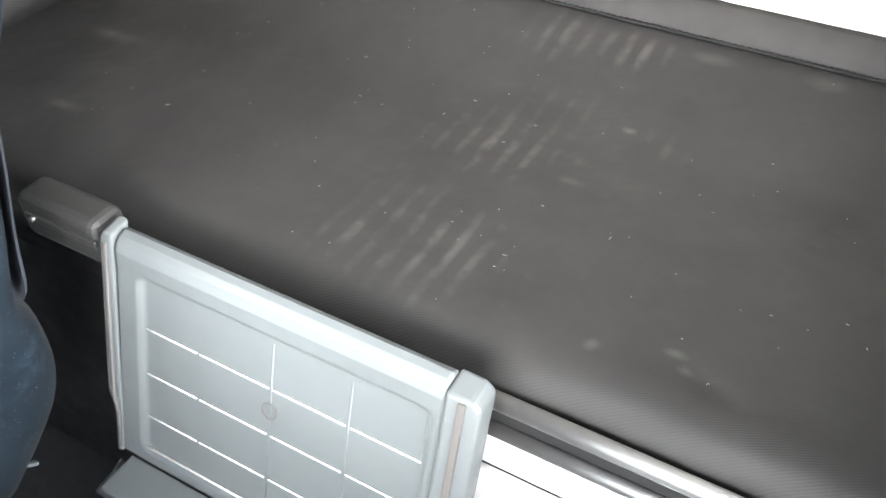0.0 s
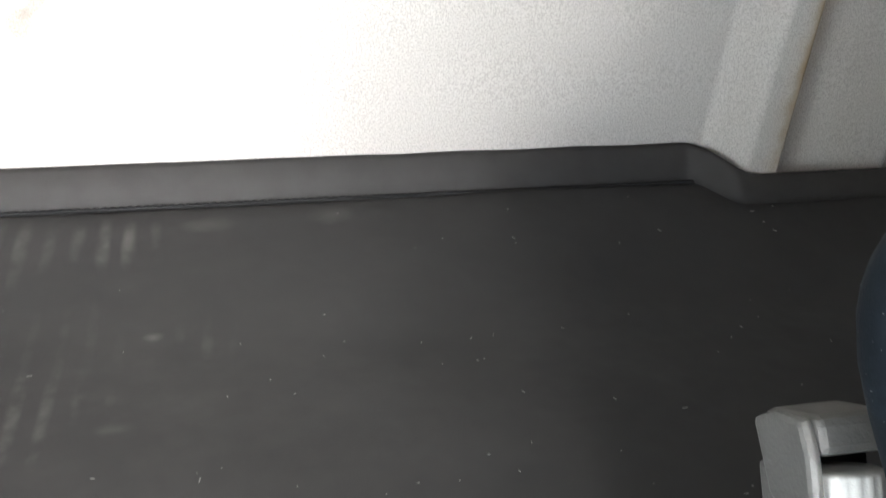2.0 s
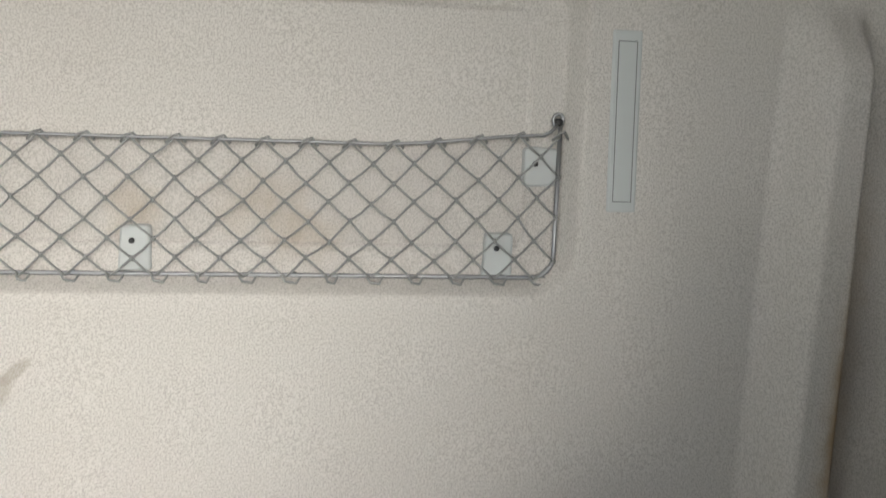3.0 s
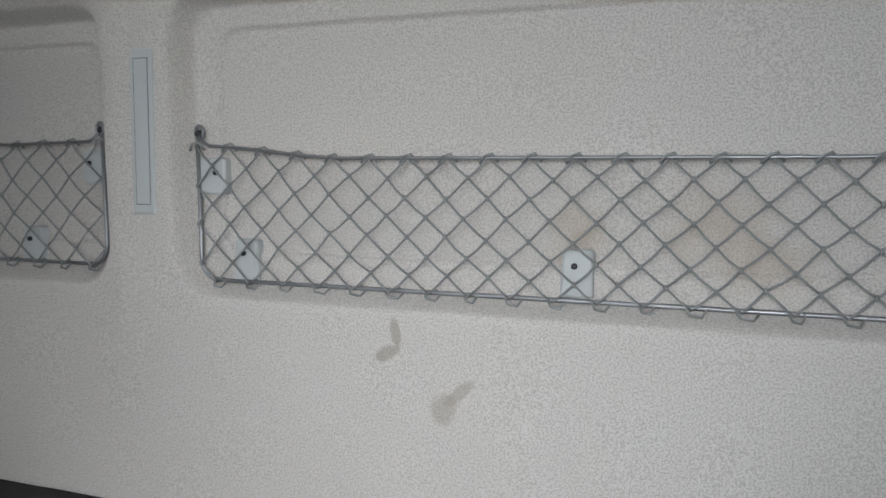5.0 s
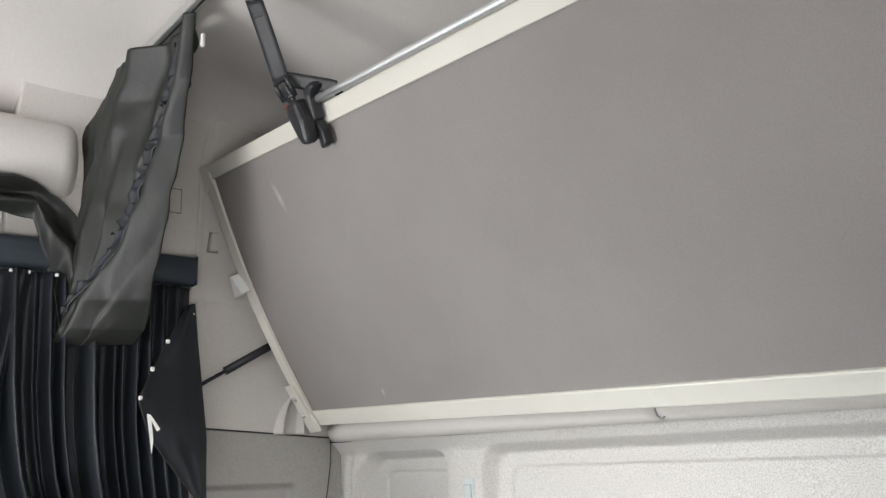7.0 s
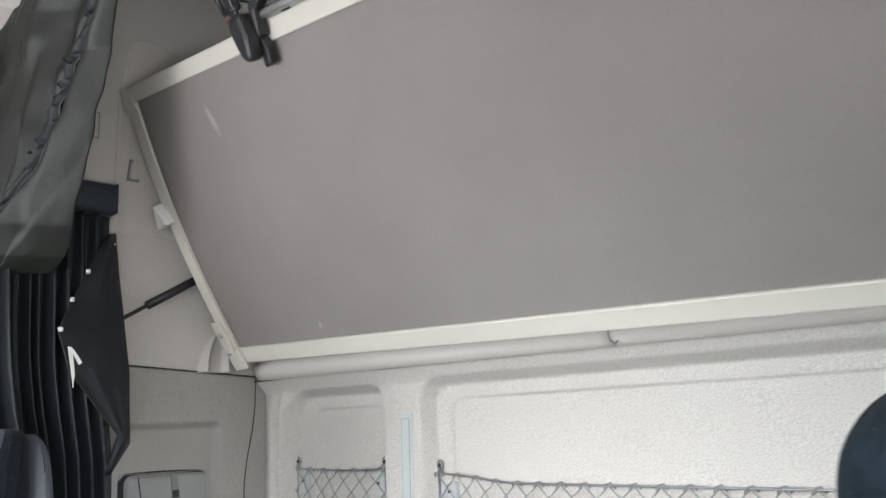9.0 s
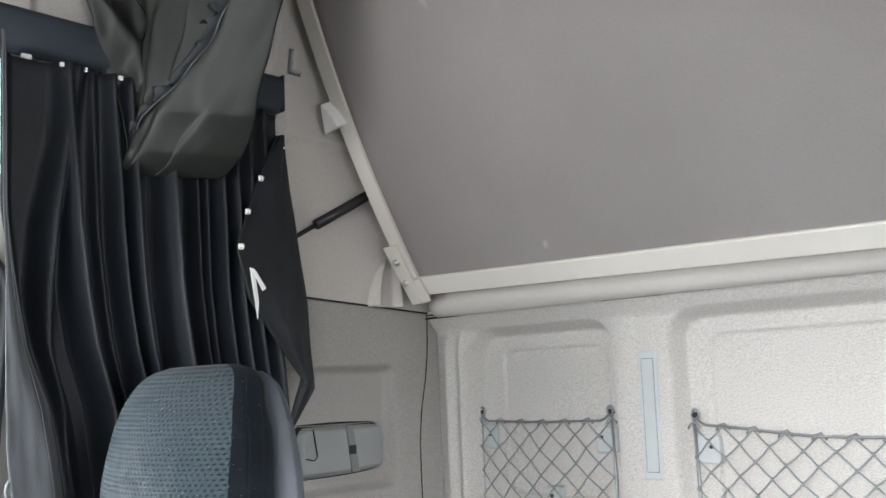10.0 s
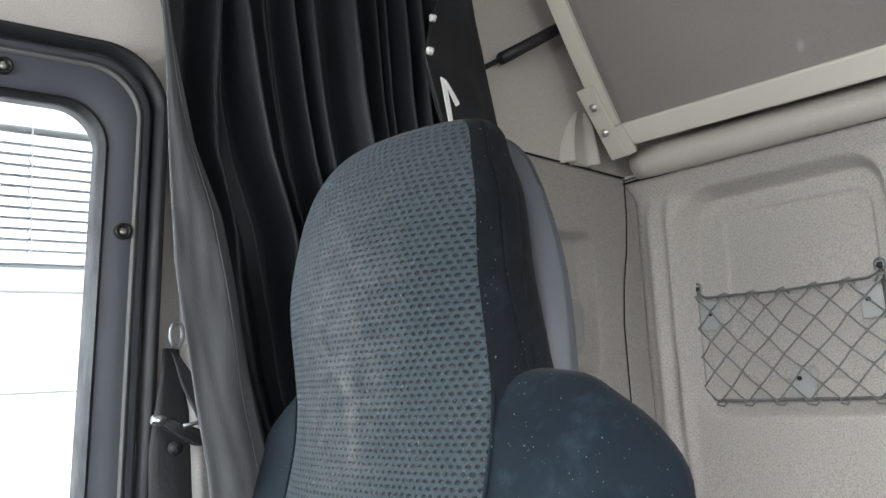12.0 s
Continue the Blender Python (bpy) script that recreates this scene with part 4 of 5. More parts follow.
def storage_net(x0, x1, z0, z_hook, sag, clips, label, seed):
    rng = random.Random(seed)
    yw = 0.027
    net = thing("storage_net", ((x0 + x1) / 2, yw, z0), label, "storage net", "rear wall nets")
    r = 0.0028
    frame_pts = rounded_path([(x0, yw, z_hook), (x0, yw, z0), (x1, yw, z0), (x1, yw, z_hook)], 0.03, 6)
    part("wire_frame", tubes("wire_frame", [(frame_pts, r)], 8), M_STEEL, net, "bright bent wire frame")

    def top(x):
        t = (x - x0) / (x1 - x0)
        e = min(t, 1 - t) * (x1 - x0)
        return z_hook - 0.012 - sag * smooth_step(0.0, 0.22, e)

    cord = [(x0 + 0.004, yw - 0.002, z_hook), (x0 + 0.012, yw - 0.004, z_hook - 0.008)] + [(x0 + 0.02 + (x1 - x0 - 0.04) * k / 60, yw - 0.004, top(x0 + 0.02 + (x1 - x0 - 0.04) * k / 60)) for k in range(61)] + [(x1 - 0.012, yw - 0.004, z_hook - 0.008), (x1 - 0.004, yw - 0.002, z_hook)]
    part("top_wire", tubes("top_wire", [(cord, 0.0021)], 10), M_STEEL, net, "grey steel top wire")

    pitch, rowsz = 0.0495, (top((x0 + x1) / 2) - z0) / 0.0225
    rows = max(5, int(round(rowsz)) | 1)
    cols = int(round((x1 - x0) / pitch * 2))
    jit = {}

    def knot(i, j):
        """Crossing of column i and row j (half steps)."""
        if (i, j) not in jit:
            jit[(i, j)] = (rng.uniform(-1, 1) * 0.0022, rng.uniform(-1, 1) * 0.0020)
        x = x0 + (x1 - x0) * i / cols
        t = j / rows
        z = top(x) + (z0 - 0.002 - top(x)) * t
        dx, dz = jit[(i, j)] if 0 < j < rows else (0, 0)
        bow = -0.010 * math.sin(math.pi * min(1, t * 1.05)) * math.sin(math.pi * i / cols) ** 0.5
        return Vector((min(x1, max(x0, x + dx)), yw - 0.004 + bow, z + dz))

    lines, knots = [], []
    for j in range(rows):
        for i in range(cols + 1):
            if (i + j) % 2:
                continue
            a = knot(i, j)
            for di in (-1, 1):
                if 0 <= i + di <= cols:
                    b = knot(i + di, j + 1)
                    m = (a + b) / 2 + Vector((0, rng.uniform(-0.0015, 0.001), -0.0008 + rng.uniform(-1, 1) * 0.0009))
                    lines.append(([a, m, b], 0.00138))
            if j:
                knots.append(([a + Vector((0, 0, 0.0032)), a + Vector((0, -0.001, 0)), a - Vector((0, 0, 0.0032))], [0.0011, 0.0025, 0.0011]))
    for i in range(cols + 1):
        if (i + rows) % 2 == 0:
            b = knot(i, rows)
            w = rng.uniform(0.010, 0.018)
            lines.append(([b + Vector((-w * 0.3, 0, 0.002)), b + Vector((0, -0.005, -0.004)), b + Vector((w * 0.7, -0.003, -0.006)), b + Vector((w, 0.002, 0.001)), b + Vector((w * 0.5, 0.006, 0.005))], 0.0016))
        else:
            a = Vector((x0 + (x1 - x0) * i / cols, yw - 0.004, top(x0 + (x1 - x0) * i / cols)))
            lines.append(([a + Vector((-0.010, 0.001, -0.006)), a + Vector((-0.003, -0.004, 0.002)), a + Vector((0.004, 0.0, 0.0045)), a + Vector((0.011, 0.003, -0.005))], 0.0017))
    part("cord_net", tubes("cord_net", lines + knots, 5), M_CORD, net, "grey knotted cord mesh")
    for x, z, side in clips:
        c = part("clip", clip_mesh(x, z, side, yw + 0.001), M_PLASTIC_SLOT, net, "grey plastic fixing clip")
        part("clip_screw", lathe([(0.0034, -0.001), (0.0032, 0.002), (0.0018, 0.0022)], (x, yw - 0.0006, z + 0.004), (0, -1, 0), 12), M_BLACK, c, "black screw")
    for s, x in ((1, x0), (-1, x1)):
        eye = [(x + s * 0.003 + 0.006 * math.cos(a), yw, z_hook + 0.005 + 0.008 * math.sin(a)) for a in (k * math.pi / 8 for k in range(16))]
        v, f = tube_data(eye, 0.0024, 6, True)
        h = part("hook_eye", mesh_of("hook_eye", v, f), M_STEEL, net, "bent wire eye")
        part("eye_screw", lathe([(0.0050, -0.006), (0.0050, 0.002), (0.0025, 0.003)], (x + s * 0.002, yw, z_hook + 0.003), (0, -1, 0), 12), M_BLACK, h, "black screw")
    return net


storage_net(-0.488, 0.490, 1.153, 1.336, 0.016, [(-0.462, 1.286, 1), (-0.424, 1.185, 0), (0.0, 1.187, 0), (0.462, 1.286, -1), (0.420, 1.184, 0)], "long grey cord net on a wire frame", 3)
storage_net(-0.944, -0.643, 1.165, 1.343, 0.004, [(-0.922, 1.300, 1), (-0.667, 1.298, -1), (-0.782, 1.192, 0)], "small grey cord net in a moulded pocket", 5)


def trim_roll():
    """The round trim under the folded bunk, in two lengths, and the seam cord below it."""
    for a, b, nm in ((-0.985, -0.0195, 1), (-0.0165, 0.985, 2)):
        pts = [(a + (b - a) * k / 40, -0.040, 1.556 - 0.006 * (a + (b - a) * k / 40)) for k in range(41)]
        alone("trim_roll", tubes("trim_roll", [(pts, 0.0265)], 20), M_ROLL, "grey-beige padded trim roll under the upper bunk", "trim", "structure", "trim rolls")
    pts = [(-1.025 + 2.05 * k / 120, -0.034 - 0.006 * math.exp(-((-1.025 + 2.05 * k / 120 + 0.99) / 0.03) ** 2), 1.533 + 0.008 * math.exp(-((-1.025 + 2.05 * k / 120 + 0.78) / 0.13) ** 4) - 0.003 * (-1.025 + 2.05 * k / 120)) for k in range(121)]
    side = [(XL + 0.003, -0.028 - 0.60 * k / 20, 1.5475 + 0.068 * 0.60 * k / 20) for k in range(21)]
    alone("seam_cord", tubes("seam_cord", [(side, 0.0016)], 6), M_GAP, "dark joint cord between upper and lower side trim", "trim", "structure", "seam cords")
    corner = [(XL + 0.004, y, z) for y, z in ((-0.032, 1.545), (-0.034, 1.48), (-0.042, 1.42), (-0.056, 1.36), (-0.064, 1.30), (-0.064, 1.15))]
    alone("seam_cord", tubes("seam_cord", [(rounded_path(corner, 0.01, 3), 0.0011)], 6), M_GAP, "dark joint cord in the corner of the sleeper", "trim", "structure", "seam cords")
    alone("seam_cord", tubes("seam_cord", [([(XL + 0.0045, -0.064, 1.149), (XL + 0.0050, -0.075, 0.95), (XL + 0.0050, -0.085, 0.86)], 0.0009)], 6), M_LAMP_DARK, "thin grey joint cord low in the sleeper corner", "trim", "structure", "seam cords")
    alone("seam_cord", tubes("seam_cord", [(pts, 0.0021), ([(x, y + 0.001, z + 0.0062) for x, y, z in pts], 0.0012)], 6), M_GAP, "dark seam cord along the top of the rear wall", "trim", "structure")
    hook = thing("bunk_hook", (-0.018, -0.06, 1.535), "small steel wire hook in the trim joint", "hook")
    part("wire", tubes("w", [([(-0.018, -0.062, 1.572), (-0.018, -0.068, 1.556), (-0.018, -0.062, 1.538), (-0.011, -0.058, 1.533), (-0.006, -0.058, 1.537)], 0.0015)], 6), M_STEEL, hook)


trim_roll()

# ---- upper bunk, folded up ----
E1 = Vector((1.0, -0.006, -0.027)).normalized()
BL = Vector((-0.945, -0.112, 1.575))
UPV = Vector((0, -0.300, 0.580))
LEN_UP = UPV.length
E2 = (UPV - E1 * UPV.dot(E1)).normalized()
E3 = E1.cross(E2)


def on_bunk(a, b, c=0.0):
    """a along the bunk, b up its face, c out towards the cab."""
    bow = 0.020 * math.sin(math.pi * min(1.0, max(0.0, b / LEN_UP)))
    twist = Vector((0, 0.040, -0.030)) * (a / 1.24) * (b / LEN_UP)
    return BL + E1 * a + E2 * b + E3 * (c + bow) + twist


def bunk_bar(a0, a1, b0, b1, c0, c1, bevel=0.003):
    o = [on_bunk(a0, b0, c0), on_bunk(a1, b0, c0), on_bunk(a1, b1, c0), on_bunk(a0, b1, c0)]
    return slab(o, E3 * (c1 - c0), bevel)


def upper_bunk():
    up = thing("upper_bunk", tuple(BL), "folded-up upper bunk with grey underside and cream metal frame", "bunk")
    L, H = 1.89, LEN_UP
    part("panel", sheet("panel", lambda u, v: on_bunk(-0.012 + (L - 0.008) * u, 0.02 + (H - 0.04) * v, 0.002 * noise.noise((u * 4, v * 2, 5))), 60, 30, away=tuple(E3 * -0.10)), M_PANEL, up, "grey brushed fabric underside")
    part("frame_bar", bunk_bar(-0.024, L, 0.0, 0.038, -0.04, 0.006), M_FRAME, up, "cream lower frame bar")
    part("frame_bar", slab([on_bunk(-0.024, H - 0.034, -0.04), on_bunk(L, H - 0.034, -0.04), on_bunk(L, H + 0.018, -0.04), on_bunk(-0.024, H, -0.04)], E3 * 0.046, 0.003), M_FRAME, up, "cream upper frame bar")
    for a0, a1 in ((-0.030, 0.003), (L - 0.024, L + 0.003)):
        bar = sheet("end_bar", lambda u, v: on_bunk(a0 + (a1 - a0) * u, 0.039 + (H - 0.074) * v, 0.0065), 3, 24, away=tuple(E3 * -0.045))
        bar.polygons.foreach_set("use_smooth", [False] * len(bar.polygons))
        part("frame_bar", bar, M_FRAME, up, "cream end frame bar")
    plate = part("hinge_plate", slab([on_bunk(-0.043, 0.110, 0.0075), on_bunk(-0.009, 0.112, 0.0075), on_bunk(-0.005, 0.022, 0.0075), on_bunk(0.000, -0.012, 0.0075), on_bunk(-0.034, -0.014, 0.0075)], E3 * 0.006, 0.0012), M_FRAME, up, "cream hinge plate")
    part("corner_bracket", slab([on_bunk(-0.004, 0.036, 0.0068), on_bunk(0.010, 0.038, 0.0068), on_bunk(0.016, -0.010, 0.0068), on_bunk(-0.006, -0.014, 0.0068)], E3 * 0.005, 0.001), M_FRAME, up, "cream welded corner bracket")
    for b in (0.033, 0.077):
        part("bolt", lathe([(0.0078, 0), (0.0078, 0.0012), (0.0062, 0.0014), (0.0060, 0.005), (0.0048, 0.0062), (0.003, 0.0066)], on_bunk(-0.024, b, 0.0135), E3, 6), M_BOLT, plate, "zinc hexagon bolt")
    part("corner_piece", slab([on_bunk(-0.034, H - 0.06, 0.0072), on_bunk(0.004, H - 0.045, 0.0072), on_bunk(0.006, H - 0.02, 0.0072), on_bunk(-0.020, H + 0.006, 0.0072), on_bunk(-0.036, H + 0.0, 0.0072)], E3 * 0.004, 0.0015), M_FRAME, up)
    part("stop_wedge", slab([on_bunk(-0.052, 0.345, 0.002), on_bunk(-0.008, 0.352, 0.002), on_bunk(-0.014, 0.372, 0.002), on_bunk(-0.030, 0.398, 0.002), on_bunk(-0.036, 0.398, 0.002)], E3 * 0.026, 0.003), M_WHITE, up, "small white wedge stop")
    rod = [Vector((-0.45, -0.42, 2.135)) + on_bunk(0.495 + k * 0.1, H) - on_bunk(0.495, H) for k in range(13)]
    part("hand_rod", tubes("hand_rod", [(rod, 0.0075)], 12), M_ALU, up, "thin aluminium hand rod")
    return up


upper_bunk()


def strap():
    st = thing("bunk_strap", tuple(on_bunk(0.44, LEN_UP, 0.03)), "black webbing strap with buckle holding up the bunk", "strap")
    hook = Vector((-0.452, -0.548, 2.308))
    buckle = on_bunk(0.452, LEN_UP + 0.013 + 0.056, 0.050)
    way = (buckle - hook)

    def web(a, b, w):
        w = Vector(w)
        n = w.cross(b - a).normalized() * 0.0014
        return sheet("web", lambda u, v: a + (b - a) * v + w * (2 * u - 1) + n * math.sin(3 * v), 5, 14, away=tuple(n * 2))

    part("webbing", web(hook + Vector((0, 0, -0.008)), buckle, (0.014, 0.009, 0)), M_WEBBING, st)
    part("webbing", web(buckle + Vector((0, 0, 0.006)), on_bunk(0.535, LEN_UP + 0.013 + 0.002, -0.006), (0.0, -0.010, 0.014)), M_WEBBING, st)
    T = LEN_UP + 0.013
    b = part("buckle", slab([on_bunk(0.447, T - 0.060, 0.026), on_bunk(0.458, T - 0.074, 0.026), on_bunk(0.476, T - 0.072, 0.026), on_bunk(0.482, T - 0.030, 0.026), on_bunk(0.476, T + 0.014, 0.026), on_bunk(0.440, T + 0.012, 0.026), on_bunk(0.436, T - 0.016, 0.026)], E3 * 0.032, 0.009), M_BLACK, st, "black plastic buckle")
    part("buckle_button", slab([on_bunk(0.441, T + 0.006, 0.057), on_bunk(0.452, T + 0.008, 0.057), on_bunk(0.452, T + 0.011, 0.057), on_bunk(0.441, T + 0.009, 0.057)], E3 * 0.002, 0.0005), M_RED, b, "small red release mark")
    loop = rounded_path([on_bunk(0.432, T + 0.020, 0.046), on_bunk(0.428, T + 0.056, 0.050), on_bunk(0.470, T + 0.060, 0.050), on_bunk(0.472, T + 0.022, 0.046)], 0.008, 4)
    part("buckle_slider", joined("slider", tubes("l", [(loop, 0.0048)], 10), tubes("b", [([on_bunk(0.434, T + 0.024, 0.046), on_bunk(0.470, T + 0.024, 0.046)], 0.005)], 10), slab([on_bunk(0.441, T + 0.012, 0.040), on_bunk(0.463, T + 0.012, 0.040), on_bunk(0.463, T + 0.046, 0.044), on_bunk(0.441, T + 0.046, 0.044)], E3 * 0.008, 0.003)), M_BLACK, st, "black strap slider loop")
    part("buckle_foot", slab([on_bunk(0.468, T - 0.090, 0.008), on_bunk(0.487, T - 0.085, 0.008), on_bunk(0.490, T - 0.058, 0.008), on_bunk(0.478, T - 0.030, 0.008), on_bunk(0.468, T - 0.030, 0.008)], E3 * 0.020, 0.004), M_BLACK, st)
    part("rod_bracket", joined("bracket", slab([on_bunk(0.470, T - 0.038, 0.008), on_bunk(0.486, T - 0.036, 0.008), on_bunk(0.492, T + 0.010, 0.008), on_bunk(0.512, T + 0.022, 0.008), on_bunk(0.505, T + 0.034, 0.008), on_bunk(0.478, T + 0.026, 0.008)], E3 * 0.026, 0.005)), M_BLACK, st, "black bracket holding the hand rod")
    for v0, v1 in ((0.03, 0.22), (0.80, 0.97)):
        a, e = hook + Vector((0, 0, -0.008)), buckle
        side, up_n = Vector((0.014, 0.009, 0)), Vector((0.014, 0.009, 0)).cross(way).normalized()
        zig = [a + (e - a) * (v0 + (v1 - v0) * k / 14) + side * (0.7 if k % 2 else -0.7) - up_n * 0.0008 for k in range(15)]
        part("strap_stitching", tubes("z", [(zig, 0.0007)], 4), M_BLACK, st, "black zigzag stitching")
    part("roof_hook", tubes("roof_hook", [(rounded_path([hook + Vector((-0.016, 0, -0.008)), hook + Vector((0.016, 0, -0.008)), hook + Vector((0.02, 0.004, 0.012))], 0.005), 0.0035)], 8), M_STEEL, st, "bright roof hook")


strap()


def gas_strut():
    g = thing("gas_strut", (-0.998, -0.22, 1.76), "black gas strut from side wall to bunk frame", "gas strut")
    a, m, b = Vector((-1.012, -0.385, 1.662)), Vector((-1.006, -0.325, 1.697)), Vector((-0.985, -0.205, 1.768))
    part("cylinder", tubes("c", [([m, b], 0.0095)], 14), M_BLACK, g)
    part("rod", tubes("r", [([a, m], 0.0042)], 10), M_RUBBER, g)


gas_strut()

# ---- left side fittings ----


def reading_lamp():
    lamp = thing("reading_lamp", (-1.04, -0.25, 1.30), "rounded grey side wall lamp with a black switch", "wall lamp")

    def face(y0, y1, z0, z1, x0, x1, r, bulge=0.0):
        def fn(u, v):
            y, z = y0 + (y1 - y0) * u, z0 + (z1 - z0) * v
            d = rrect(y, z, y0, y1, z0, z1, r)
            return (x0 + (x1 - x0) * smooth_step(0.0, -0.010, d) + bulge * math.sin(math.pi * u), y, z + 0.006 * (u - 0.5) * (0.5 - v))
        return sheet("face", fn, 60, 36, away=(-0.012, 0, 0))

    part("shadow_gap", fix_normals(face(-0.357, -0.147, 1.248, 1.346, -1.060, -1.042, 0.02, 0.003)), M_GAP, lamp, "dark gap round the housing")
    part("housing", fix_normals(face(-0.352, -0.150, 1.252, 1.342, -1.052, -1.030, 0.018, 0.004)), M_LAMP, lamp)
    part("centre_band", fix_normals(slab([(-1.0275, -0.252, 1.339), (-1.0275, -0.236, 1.339), (-1.0275, -0.222, 1.256), (-1.0275, -0.240, 1.256)], (0.004, 0, 0), 0.001)), M_LAMP_DARK, lamp, "darker grey band")
    part("switch", box((-1.026, -0.246, 1.288), (-1.021, -0.231, 1.304), 0.0015), M_BLACK, lamp, "small black rocker switch")
    part("lens_lip", tubes("l", [([(-1.026, -0.325, 1.336), (-1.024, -0.318, 1.290), (-1.024, -0.325, 1.284), (-1.025, -0.342, 1.288)], 0.0013)], 6), M_GAP, lamp, "fine dark parting line")


reading_lamp()


def small_fittings():
    b = thing("coat_clip", (-1.03, -0.36, 1.99), "small oblong grey clip on the side trim", "clip")
    part("gap", slab([(-1.019, -0.374, 1.972), (-1.019, -0.346, 1.972), (-1.019, -0.349, 2.021), (-1.019, -0.369, 2.021)], (0.004, 0, 0), 0), M_LAMP_DARK, b, "dark shadow gap")
    part("body", slab([(-1.018, -0.371, 1.975), (-1.018, -0.349, 1.975), (-1.018, -0.352, 2.018), (-1.018, -0.366, 2.018)], (0.014, 0, 0), 0.004), M_PLASTIC_SIDE, b)
    c = thing("blanking_cover", (-1.03, -0.455, 2.09), "flush square trim cover on the side wall", "cover")
    part("gap", slab([(-1.033, -0.4775, 2.0575), (-1.033, -0.4345, 2.0575), (-1.033, -0.4345, 2.1175), (-1.033, -0.4775, 2.1175)], (0.0055, 0, 0), 0), M_LAMP_DARK, c, "dark shadow gap")
    part("cover", slab([(-1.032, -0.475, 2.06), (-1.032, -0.437, 2.06), (-1.032, -0.437, 2.115), (-1.032, -0.475, 2.115)], (0.007, 0, 0), 0.002), M_PLASTIC_SIDE, c)
    def fairing(u, v):
        z = 1.556 + 0.101 * v
        y0 = lerp([(1.556, -0.193), (1.59, -0.184), (1.62, -0.170), (1.645, -0.149), (1.657, -0.132)], z)[0]
        y1 = -0.103 - 0.012 * smooth_step(0.6, 1.0, v)
        rise = (1 - v) ** 0.45
        h = 0.024 * math.exp(-((u - 0.16) / 0.10) ** 2) + 0.022 * math.exp(-((u - 0.80) / 0.07) ** 2) + 0.010 * smooth_step(0.05, 0.3, u) * smooth_step(1.0, 0.9, u)
        return (-1.034 + h * rise + 0.003 * (1 - v), y0 + (y1 - y0) * u, z)
    alone("hinge_fairing", fix_normals(sheet("fairing", fairing, 40, 24, away=(-0.012, 0, 0))), M_PLASTIC_SIDE, "moulded ribbed fairing below the bunk hinge", "trim", "structure")


small_fittings()


def header_ledge():
    """Light moulded box over the curtain, and the dark padded rail cover below it."""
    def ledge(u, v):
        a = math.pi * 1.15 * v - 0.25
        y = -1.75 + 1.09 * u
        e = smooth_step(-0.70, -0.655, y)
        return (-1.075 + 0.100 * math.sin(max(0.0, min(math.pi, a))) ** 0.6 * (1 - 0.75 * e), y, 2.135 - 0.085 * math.cos(max(0, min(math.pi, a))))
    alone("overhead_ledge", fix_normals(sheet("overhead_ledge", ledge, 60, 24, away=(-0.01, 0, 0.0))), M_LINER, "pale moulded ledge above the side curtain", "trim", "structure")

    pad = thing("curtain_rail_cover", (-1.0, -0.80, 1.90), "dark blue padded cover over the curtain rail", "rail cover")

    def roll(u, v):
        a = 2 * math.pi * v
        y = -1.45 + 1.035 * u
        sq = lambda c: math.copysign(abs(c) ** 0.6, c)
        return (-1.003 + 0.030 * sq(math.cos(a)), y, 1.915 + 0.034 * sq(math.sin(a)))

    part("padding", fix_normals(sheet("padding", roll, 40, 24)), M_PAD, pad)
    part("end_face", slab([(-1.035, -0.416, 1.882), (-0.973, -0.416, 1.882), (-0.973, -0.416, 1.948), (-1.035, -0.416, 1.948)], (0, 0.004, 0), 0.002), M_PAD, pad)
    part("rail", tubes("rail", [([(-0.995, -1.45, 1.876), (-0.995, -0.42, 1.876)], 0.006)], 8), M_STEEL, pad, "thin steel curtain rail")


header_ledge()


